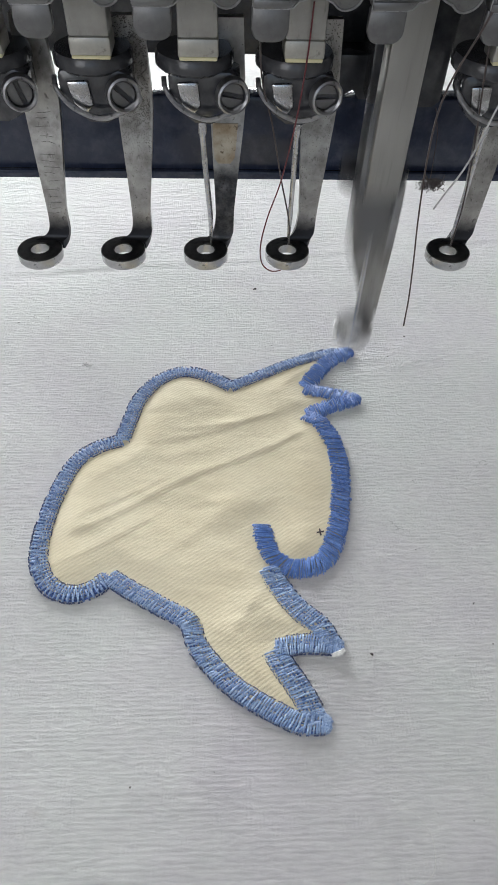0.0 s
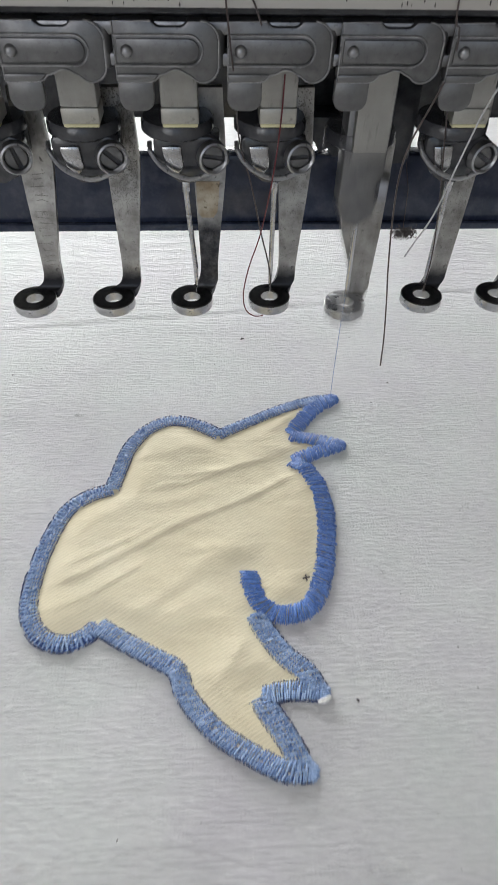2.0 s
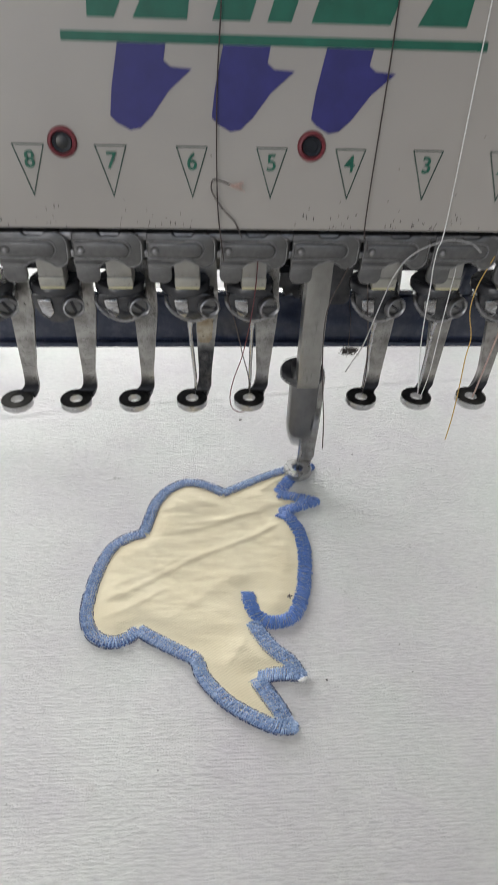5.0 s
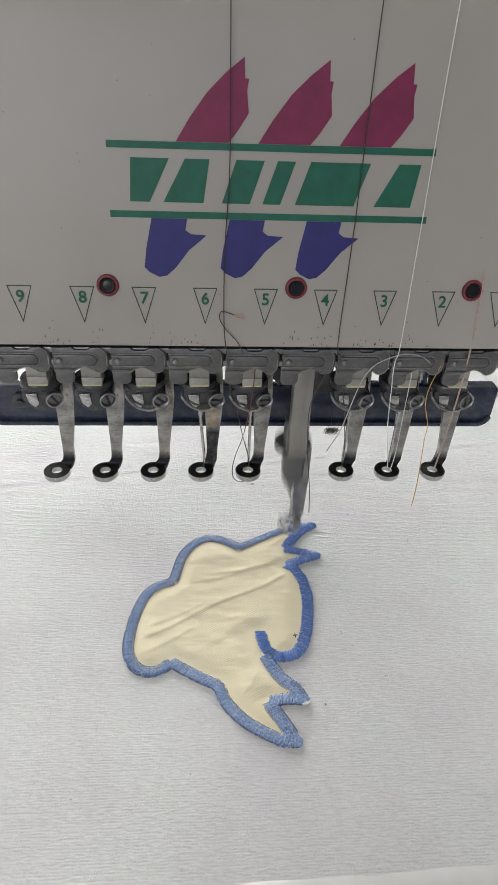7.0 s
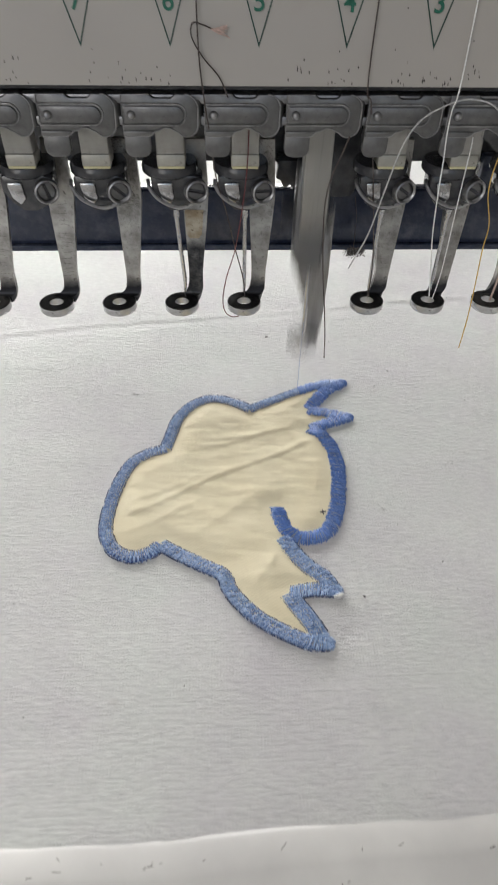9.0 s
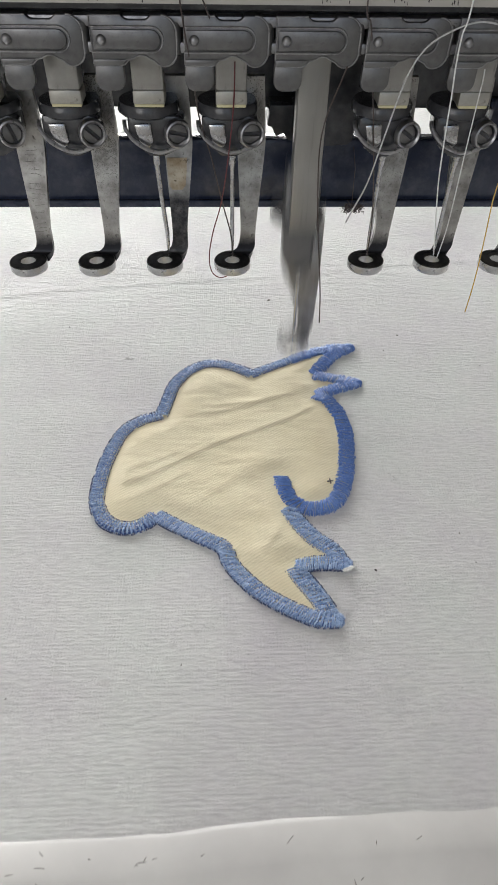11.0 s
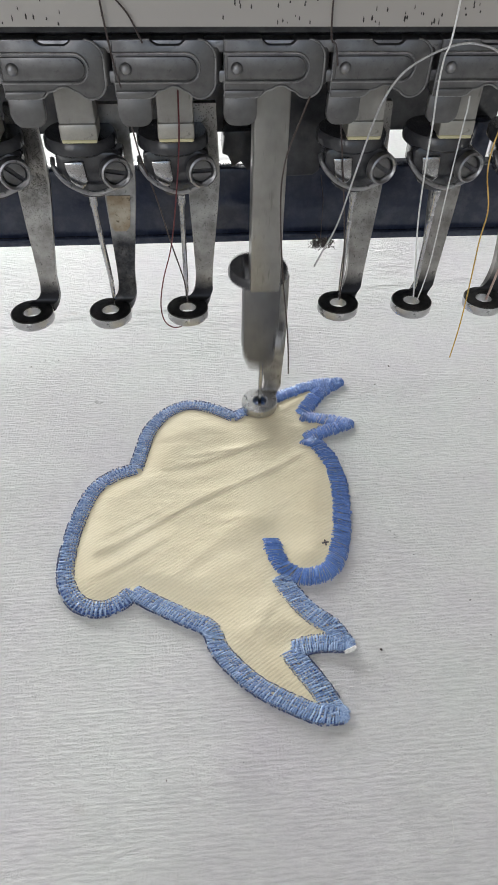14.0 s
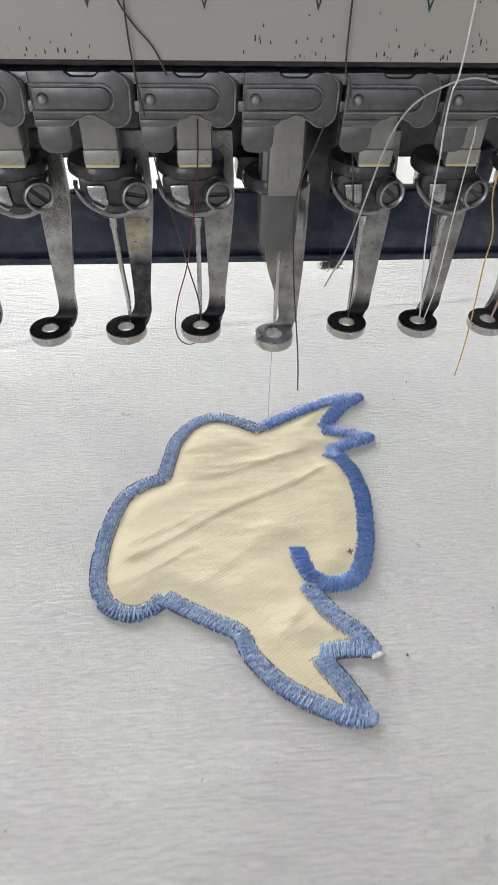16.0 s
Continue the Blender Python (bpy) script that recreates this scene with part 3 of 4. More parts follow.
    if k == 4:
        st = st[:4] + [(0.275, 0.36, 2.75, 0.165, 5), (0.25, 0.36, 3.0, 0.20, 2), (0.21, 0.36, 3.28, 0.25, 0), (0.16, 0.35, 3.65, 0.31, 0), (0.13, 0.34, 4.2, 0.34, 0), (0.12, 0.33, 5.06, 0.34, 0)]
    fine = [tuple(q) for q in spline(st, 4)]
    sb = bevel(strip(fine, 0.13), 0.02, 2, 50)
    foot = part("presser_foot", sb, FOOT if k == 4 else FOOT_FLAKED if k == 6 else FOOT_DARK_TOE, u, "scratched steel presser foot" if k != 6 else "blotched presser foot with its plating flaking off")
    ring = lathe([(0.138, 2.32), (0.138, 2.455), (0.153, 2.475), (0.335, 2.475), (0.348, 2.46), (0.351, 2.42), (0.348, 2.325), (0.33, 2.30), (0.158, 2.30)], Matrix.Identity(4), 40, closed=True)
    # idle ring tops: the dark head's reflection painted in; bright round the rim
    for fc in ring.faces:
        c0 = fc.calc_center_median()
        fc.material_index = 1 if k != 4 and c0.xy.length < 0.343 and c0.z > 2.44 else 0
    part("foot_ring", ring, [RING, DARK_STEEL], foot, "flat ring with a needle hole")
    if needle:
        pts = [(0, 0, z) for z in (4.6, 4.3, 4.25, 3.0, 2.75, 2.55)]
        part("needle", tube([(q[0] - c.location.x * 100 * (q[2] > 3.5), q[1], q[2]) for q in pts], [0.06, 0.06, 0.04, 0.038, 0.03, 0.006], 10), CHROME, c, "polished steel needle")
    wear = random.Random(40 + k)
    if k in (8, 9):
        bm = bmesh.new()
        for i in range(15):
            z = 2.9 + 0.1 * i + wear.uniform(-0.05, 0.05)
            x, y = shank(z)
            x, l = x + wear.uniform(-0.04, 0.04), wear.uniform(0.07, 0.13)
            tube([(x - l, y, z), (x, y - 0.003, z + wear.uniform(-0.015, 0.02)), (x + l, y, z + wear.uniform(-0.03, 0.02))], 0.0026, 4, bm)
        tagged(part("scratch_marks", bm, GRIME, foot, "dark scratches across the steel"), kind="stuff")
    elif k in (3, 5, 7):
        bm = bmesh.new()
        for i in range(2200 if k == 7 else 800):
            z = 4.5 - abs(wear.gauss(0, 0.42 if k == 7 else 0.8))
            if i % 2:
                z = wear.uniform(4.3, 5.5)
            hw = 0.14 + 0.075 * max(0, z - 2.9)
            x, y = shank(z)
            x += wear.uniform(-min(hw, 0.21), min(hw, 0.21))
            r = wear.uniform(0.0015, 0.0042) * (1.5 if z > 4.6 else 1)
            tube([(x - r, y, z), (x + r * 0.5, y - 0.002, z + r), (x + r, y, z - r * 0.5)], r, 4, bm)
        tagged(part("grime", bm, GRIME, foot, "dark speckled grime on the steel"), kind="stuff")
    if k == 6:
        part("plating_flake", bevel(strip([(shank(z)[0] - 0.03, shank(z)[1], z, hw, 8) for z, hw in ((3.66, 0.09), (3.74, 0.15), (3.95, 0.17), (4.2, 0.18))], 0.02), 0.005), RUST, foot, "rusty yellow flake of plating")
        bm = bmesh.new()
        for i in range(26):
            z = 3.5 - abs(wear.gauss(0, 0.3))
            x, y = shank(z)
            x, r = x + wear.uniform(-0.11, 0.11), wear.uniform(0.004, 0.010)
            tube([(x - r, y, z), (x + r * 0.5, y - 0.003, z + 2 * r), (x + r, y, z - r * 0.5)], r, 5, bm)
        tagged(part("grime", bm, CHIP, foot, "lumps of black grime"), kind="stuff")
    CLAMPS[k] = c
    return u


CLAMPS = {}
UNITS = {}
head()
face_plate()
first = bracket()
first.location.x = (4 - 1) * PITCH / 100
for k in range(2, 10):
    copy_thing(first, Matrix.Translation(((4 - k) * PITCH / 100, 0, 0)))
for k in range(1, 10):
    UNITS[k] = needle_unit(k, k in (2, 3, 4, 5, 6), (80, 30, 35, 20, 5, 15, 45, 75, 60)[k - 1], 9.4 if k == 4 else 6.4)

# ---- threads ----


def thread(name, pts, r, material, label, per=6, wob=0.0, seed=1):
    rnd = random.Random(seed)
    pts = [(x, y + max(0, z - 7.31) * 0.17, z) for x, y, z in pts]
    P = spline([(x + rnd.uniform(-wob, wob), y + rnd.uniform(-wob, wob), z) for x, y, z in pts], per)
    ob = part(name, tube(P, r, 6), material, None, "", 60)
    return tagged(ob, label, "thread")


thread("dark_thread", [(-2.02, -1.3, 15.5), (-1.99, -1.06, 13.0), (-1.97, -1.02, 10.5), (-2.05, -1.0, 8.9), (-2.05, -1.02, 7.4), (-1.98, -1.05, 6.6), (-1.9, -0.7, 5.9), (-1.83, -0.25, 5.12), (-1.66, -0.2, 4.5), (-1.49, -0.15, 3.72), (-1.33, -0.12, 3.06), (-1.29, -0.05, 2.60)], 0.0115, T_DARK, "thin dark thread running down the face plate to a needle")
thread("frayed_thread", [(-1.62, -1.02, 6.66), (-1.75, -1.06, 6.95), (-1.98, -1.03, 7.2), (-2.14, -1.01, 7.45), (-2.12, -1.01, 7.62), (-1.98, -1.0, 7.6), (-1.82, -1.0, 7.54)], 0.011, T_DARK, "short dark thread with a frayed pink tip")
bm = bmesh.new()
rnd = random.Random(9)
for i in range(14):
    tube([(-1.86, -0.985, 7.55), (-1.74, -0.98 - rnd.uniform(0, 0.03), 7.54 + rnd.uniform(-0.05, 0.05)), (-1.62 + rnd.uniform(-0.05, 0.04), -0.975, 7.52 + rnd.uniform(-0.1, 0.1))], 0.006, 5, bm)
tagged(part("frayed_tip", bm, T_BEIGE), "frayed pinkish thread tip on the face plate", "thread")
thread("red_thread", [(-1.26, -0.3, 5.95), (-1.28, -0.26, 5.33), (-1.36, -0.3, 4.6), (-1.49, -0.18, 3.72), (-1.66, -0.15, 3.1), (-1.74, -0.12, 2.6), (-1.70, -0.12, 2.28), (-1.56, -0.2, 2.2), (-1.42, -0.3, 2.28)], 0.0105, T_RED, "dull red thread looped beside a presser foot")
thread("dark_thread", [(0.8, -1.3, 15.5), (0.73, -1.05, 13.1), (0.62, -1.01, 9.5), (0.50, -1.07, 7.0), (0.60, -1.03, 6.6), (0.84, -0.45, 5.8), (0.98, -0.25, 5.2), (1.15, -0.2, 4.2), (1.27, -0.12, 3.3), (1.30, -0.04, 2.55)], 0.0115, T_DARK, "thin dark thread running down the face plate to a needle")
TAIL = thread("thread_tail", [(0.36, -0.88, 6.05), (0.28, -0.86, 5.8), (0.14, -0.75, 5.3), (0.10, -0.65, 4.8), (0.14, -0.6, 4.1), (0.22, -0.6, 3.3), (0.30, -0.6, 2.7), (0.38, -0.6, 2.0), (0.42, -0.6, 1.4)], 0.013, T_DARK, "loose dark thread tail hanging beside the working needle")
thread("white_thread", [(2.2, -1.3, 15.5), (2.13, -1.05, 13.2), (2.02, -1.0, 9.5), (1.93, -1.07, 7.0), (1.89, -1.05, 6.5), (1.92, -0.97, 6.1), (1.97, -0.92, 5.7), (2.07, -0.72, 5.1), (2.2, -0.55, 4.2), (2.40, -0.35, 3.3), (2.58, -0.1, 2.6)], 0.0115, T_WHITE, "white thread running down the face plate to a needle")
thread("white_thread", [(2.46, -0.7, 5.98), (2.48, -0.68, 5.8), (2.5, -0.62, 5.6), (2.55, -0.5, 4.6), (2.58, -0.45, 3.4), (2.62, -0.2, 2.6)], 0.010, T_WHITE, "white thread strand beside a needle")
thread("grey_thread", [(2.75, -0.95, 6.40), (2.5, -0.97, 6.58), (2.12, -0.98, 6.64), (1.76, -0.98, 6.53), (1.46, -0.96, 6.33), (1.29, -0.9, 6.02), (1.23, -0.72, 5.6), (1.12, -0.62, 4.94), (0.97, -0.58, 4.2), (0.8, -0.5, 3.7), (0.72, -0.45, 3.45)], 0.0135, T_GREY, "fuzzy grey thread arched over the brackets")
thread("yellow_thread", [(3.05, -0.9, 6.3), (2.98, -0.7, 5.6), (3.02, -0.6, 5.0), (3.20, -0.6, 4.4), (3.21, -0.6, 3.9), (3.27, -0.6, 3.1), (3.31, -0.6, 2.3), (3.33, -0.55, 1.6)], 0.0105, T_YELLOW, "ochre thread tail hanging beside a presser foot")
thread("beige_thread", [(3.55, -1.0, 8.6), (3.6, -0.98, 7.0), (3.75, -0.7, 5.6), (3.85, -0.4, 4.2), (3.9, -0.1, 2.5)], 0.02, T_BEIGE, "beige thread running to a needle")

SEWING = thread("sewing_thread", [(-0.01, -0.02, 2.62), (-0.02, -0.03, 1.8), (-0.015, -0.02, 0.9), (0.0, 0.0, 0.06)], 0.0045, BLUE_PALE, "taut pale blue thread from needle to cloth")
bm = bmesh.new()
rnd = random.Random(3)
for i in range(420):
    x, y, z = rnd.choice((1.06, 1.17, 1.28)) + rnd.gauss(0, 0.045), 1.2 + rnd.gauss(0, 0.05), 2.93 + rnd.gauss(0, 0.045)
    d = Vector((rnd.uniform(-1, 1), rnd.uniform(-0.5, 0.5), rnd.uniform(-1, 1))) * 0.035
    tube([(x, y, z), (x + d.x, y + d.y, z + d.z), (x + d.x * 1.2, y + 2 * d.y, z + d.z * 1.6)], 0.0055, 4, bm)
tube([(1.13, 1.2, 3.0), (1.17, 1.5, 3.6), (1.17, 1.98, 3.9)], 0.008, 4, bm)
tagged(part("lint_tuft", bm, T_DARK), "black fuzzy lint tuft hanging from the guard bar", "lint", kind="stuff")

# ---- the cloth and its applique ----
# control points of the sewn outline, in the cloth's own plane
SATIN = [(-1.61, -3.75), (-1.54, -4.15), (-1.35, -4.42), (-1.07, -4.49), (-0.74, -4.39), (-0.51, -3.98), (-0.35, -3.34), (-0.28, -2.70), (-0.32, -2.15), (-0.51, -1.67), (-0.74, -1.51), (-0.29, -1.29), (0.16, -1.12), (-0.20, -1.00), (-0.72, -0.87), (-0.44, -0.44), (-0.14, -0.09), (0.21, 0.12)]
TOP = [(0.21, 0.12), (-0.24, 0.07), (-0.86, -0.17), (-1.42, -0.46), (-2.04, -0.80)]
FIRST = [(-2.04, -0.80), (-2.41, -0.55), (-2.89, -0.40), (-3.34, -0.61), (-3.66, -1.07), (-3.79, -1.57), (-3.89, -2.04), (-4.27, -2.19), (-4.59, -2.50), (-4.77, -3.01), (-4.88, -3.56), (-4.91, -4.12), (-4.82, -4.49), (-4.62, -4.74), (-4.34, -4.84), (-4.06, -4.77), (-3.84, -4.58), (-3.43, -4.84), (-2.98, -5.10), (-2.68, -5.29), (-2.56, -5.61), (-2.31, -5.95), (-2.00, -6.24), (-1.55, -6.51), (-1.24, -6.65), (-0.98, -6.65), (-1.16, -6.27), (-1.37, -5.93), (-1.50, -5.70), (-1.13, -5.63), (-0.70, -5.66), (-0.84, -5.38), (-1.11, -5.13), (-1.35, -4.78), (-1.50, -4.47)]
def cloth_height(x, y):
    h = 0.03 * noise.noise(Vector((x * 0.35, y * 0.5, 1.3))) + 0.012 * noise.noise(Vector((x * 1.3, y * 1.6, 4.1)))
    # crease that runs across behind the needles
    d = y - (3.45 + 0.13 * x + 0.05 * math.sin(x * 0.9))
    h += 0.017 * math.exp(-(d / 0.06) ** 2) - 0.009 * math.exp(-((d + 0.16) / 0.10) ** 2)
    return h


def patch_lift(x, y):
    """Soft folds of the applique."""
    h = 0.0
    folds = (((-4.75, -3.95), (-0.35, -1.60), 0.020, 0.05), ((-4.6, -3.55), (-2.9, -2.75), 0.012, 0.05), ((-4.75, -4.40), (-3.2, -3.55), 0.015, 0.05),
             ((-3.3, -2.05), (-1.0, -1.42), 0.016, 0.05), ((-3.0, -1.80), (-1.6, -1.55), 0.020, 0.05), ((-3.6, -4.55), (-1.8, -3.2), 0.018, 0.14),
             ((-2.35, -5.75), (-1.55, -4.55), 0.02, 0.08), ((-2.6, -3.35), (-1.9, -3.15), 0.022, 0.07))
    for (ax, ay), (bx, by), amp, w in folds:
        ux, uy = bx - ax, by - ay
        L = math.hypot(ux, uy)
        s = ((x - ax) * ux + (y - ay) * uy) / L
        d = ((x - ax) * -uy + (y - ay) * ux) / L + 0.05 * math.sin(s * 2.1)
        # steep on the near side, long on the far side
        h += amp * (math.exp(-(d / w) ** 2) if d < 0 else math.exp(-d / (2.4 * w))) * min(1, max(0, (s + 0.3) / 0.8)) * min(1, max(0, (L + 0.3 - s) / 0.8))
    return h + 0.018 * noise.noise(Vector((x * 1.1, y * 1.5, 7.7))) + 0.009 * noise.noise(Vector((x * 2.2, y * 5.5, 2.7)))


cloth = thing("embroidered_cloth", "white woven cloth with blue-bordered cream applique on white frame", "cloth")


def axis(a, b, fine_a, fine_b, fine, coarse):
    out, q = [], a
    while q < b:
        out.append(q)
        q += fine if fine_a <= q <= fine_b else coarse
    return out + [b]


def sheet():
    xs, ys = axis(-60, 60, -13, 9, 0.16, 1.5), axis(-9.6, 56, -9.7, 12, 0.10, 1.0)
    verts = [(x / 100, y / 100, cloth_height(x, y) / 100) for y in ys for x in xs]
    n = len(xs)
    faces = [(j * n + i, j * n + i + 1, (j + 1) * n + i + 1, (j + 1) * n + i) for j in range(len(ys) - 1) for i in range(n - 1)]
    me = bpy.data.meshes.new("sheet")
    me.from_pydata(verts, [], faces)
    me.materials.append(CLOTH)
    me.shade_smooth()
    ob = new("sheet", me)
    ob.parent = cloth
    tagged(ob, "white woven sheet with dusty specks")


def inside(x, y, poly):
    c = False
    for i in range(len(poly)):
        (x0, y0), (x1, y1) = poly[i - 1], poly[i]
        if (y0 > y) != (y1 > y) and x < (x1 - x0) * (y - y0) / (y1 - y0) + x0:
            c = not c
    return c


# sharp corners keep their points: each run between corners is its own spline
def runs(pts, corners, per=10):
    cuts = [0] + corners + [len(pts) - 1]
    return [[tuple(q) for q in spline(pts[a:b + 1], per)] for a, b in zip(cuts, cuts[1:])]


SATIN_RUNS = runs(SATIN, [10, 12, 14])
TOP_RUN = runs(TOP, [])[0]
FIRST_RUNS = runs(FIRST, [6, 16, 25, 28, 30])


def patch():
    poly = [q for r in SATIN_RUNS for q in r] + TOP_RUN + [q for r in FIRST_RUNS for q in r]
    # the throat between the hook and the last run is cream all through
    xs, ys = np.arange(-5.2, 0.4, 0.05), np.arange(-6.9, 0.4, 0.05)
    idx, verts, faces = {}, [], []
    edge = np.array(poly)
    ok = np.array([[inside(x, y, poly) for x in xs] for y in ys])

    def vert(i, j):
        if (i, j) not in idx:
            x, y = xs[i], ys[j]
            idx[i, j] = len(verts)
            near = min(1.0, max(0.0, (float(np.hypot(edge[:, 0] - x, edge[:, 1] - y).min()) - 0.10) / 0.40))
            near = near * near * (3 - 2 * near)
            verts.append((x / 100, y / 100, (cloth_height(x, y) + 0.022 + near * (0.035 + patch_lift(x, y))) / 100))
        return idx[i, j]
    for j in range(len(ys) - 1):
        for i in range(len(xs) - 1):
            if ok[j, i] or ok[j + 1, i + 1]:
                faces.append((vert(i, j), vert(i + 1, j), vert(i + 1, j + 1), vert(i, j + 1)))
    me = bpy.data.meshes.new("applique")
    me.from_pydata(verts, [], faces)
    me.materials.append(CREAM)
    me.shade_smooth()
    ob = new("applique", me)
    ob.parent = cloth
    s = ob.modifiers.new("thickness", "SOLIDIFY")
    s.thickness, s.offset = 0.0004, -1
    tagged(ob, "cream twill applique with soft folds")


def along(run, step):
    """Points, directions and arc lengths at even steps."""
    P = [np.array(q) for q in run]
    L = np.concatenate([[0], np.cumsum([np.linalg.norm(b - a) for a, b in zip(P, P[1:])])])
    T = []
    for k in range(len(P)):
        d = P[min(k + 1, len(P) - 1)] - P[max(k - 1, 0)]
        T.append(d / max(1e-9, np.linalg.norm(d)))
    out = []
    for s in np.arange(step / 2, L[-1], step):
        i = min(int(np.searchsorted(L, s)), len(P) - 1)
        a, b = P[i - 1], P[i]
        u = (s - L[i - 1]) / max(1e-9, L[i] - L[i - 1])
        t = T[i - 1] * (1 - u) + T[i] * u
        out.append((a + (b - a) * u, t / np.linalg.norm(t), s))
    return out, L[-1]


def stitch(bm, a, b, r, lift, base=0.05, sides=5):
    """One raised thread from a to b."""
    pts = []
    for u in (0, 0.12, 0.35, 0.65, 0.88, 1):
        x, y = a[0] + (b[0] - a[0]) * u, a[1] + (b[1] - a[1]) * u
        pts.append((x, y, cloth_height(x, y) + base + lift * (1 - (2 * u - 1) ** 4) - (0.05 if u in (0, 1) else 0)))
    tube(pts, r, sides, bm)


def satin(run, width, step, rnd, bm, lift=0.02, taper=(1, 1)):
    """Dense slanting stitches; some are split, so that the light breaks on them."""
    pts, L = along(run, step)
    for q, t, s in pts:
        n = np.array((-t[1], t[0]))
        e = min(1.0, s / 0.25 + (0.78 if taper[0] else 1), (L - s) / 0.25 + (0.78 if taper[1] else 1))
        w = width / 2 * e
        j = rnd.uniform(-0.016, 0.016)
        a = q + n * (w + rnd.uniform(-0.03, 0.02)) + t * (0.03 + j)
        b = q - n * (w + rnd.uniform(-0.03, 0.02)) - t * (0.03 - j)
        h = lift * e + rnd.uniform(-0.007, 0.007)
        cut = [0.0] + sorted(rnd.uniform(0.2, 0.8) for _ in range(rnd.choice((0, 0, 1, 1)))) + [1.0]
        knots = [a + (b - a) * u + t * (rnd.uniform(-0.012, 0.012) if 0 < u < 1 else 0) for u in cut]
        for p, q2 in zip(knots, knots[1:]):
            stitch(bm, p, q2, 0.0098, h * (1 if len(cut) == 2 else 0.6), 0.034 if len(cut) == 2 else 0.038)


def open_pass(run, wd, rnd, bm, dk, un, rows):
    """Open border over dark underlay: one row of slanting threads, or two rows that meet in the middle; needle holes along the edges."""
    for q, t, s in along(run, 0.075)[0]:
        n = np.array((-t[1], t[0]))
        for k in (-0.33, -0.16, 0, 0.16, 0.33):
            c = q + n * (k * wd + rnd.uniform(-0.012, 0.012))
            stitch(un, c - t * 0.055, c + t * 0.055, 0.022, 0.0, 0.008)
    pts = along(run, 0.030 if rows == 1 else 0.036)[0]
    for i, (q, t, s) in enumerate(pts):
        n = np.array((-t[1], t[0]))
        slant = 0.018 * (1 if i % 2 else -1)

        def at(u, v):
            return q + n * wd / 2 * u + t * (v + rnd.uniform(-0.007, 0.007))
        if rows == 1:
            m = rnd.uniform(-0.35, 0.35)
            a, b, c = at(rnd.uniform(0.92, 1.05), slant), at(m, 0), at(-rnd.uniform(0.92, 1.05), -slant)
            pairs = ((a, b), (b, c)) if rnd.random() < 0.6 else ((a, c),)
            r = 0.0118
        else:
            m = rnd.uniform(-0.4, 0.4)
            pairs = ((at(rnd.uniform(0.93, 1.05), 0.014), at(m - rnd.uniform(0.0, 0.3), -0.02)), (at(m + rnd.uniform(0.0, 0.3), 0.03), at(-rnd.uniform(0.93, 1.05), 0.0)))
            r = 0.0138
        for a, b in pairs:
            stitch(bm, a, b, r * rnd.uniform(0.8, 1.12), 0.017 + rnd.uniform(-0.007, 0.006), 0.026 + rnd.uniform(0, 0.006), 6)
        if rnd.random() < 0.55:
            u = rnd.uniform(-0.7, 0.7)
            stitch(bm, at(u + 0.28, 0.02), at(u - 0.28, -0.02), 0.0062, 0.006, 0.044)
        for e in (1, -1):
            if rnd.random() < 0.75:
                c = at(e * rnd.uniform(1.0, 1.09), 0.02)
                l = rnd.uniform(0.006, 0.014)
                stitch(dk, c - t * l, c + t * l, 0.0085, 0.003, 0.028, 4)


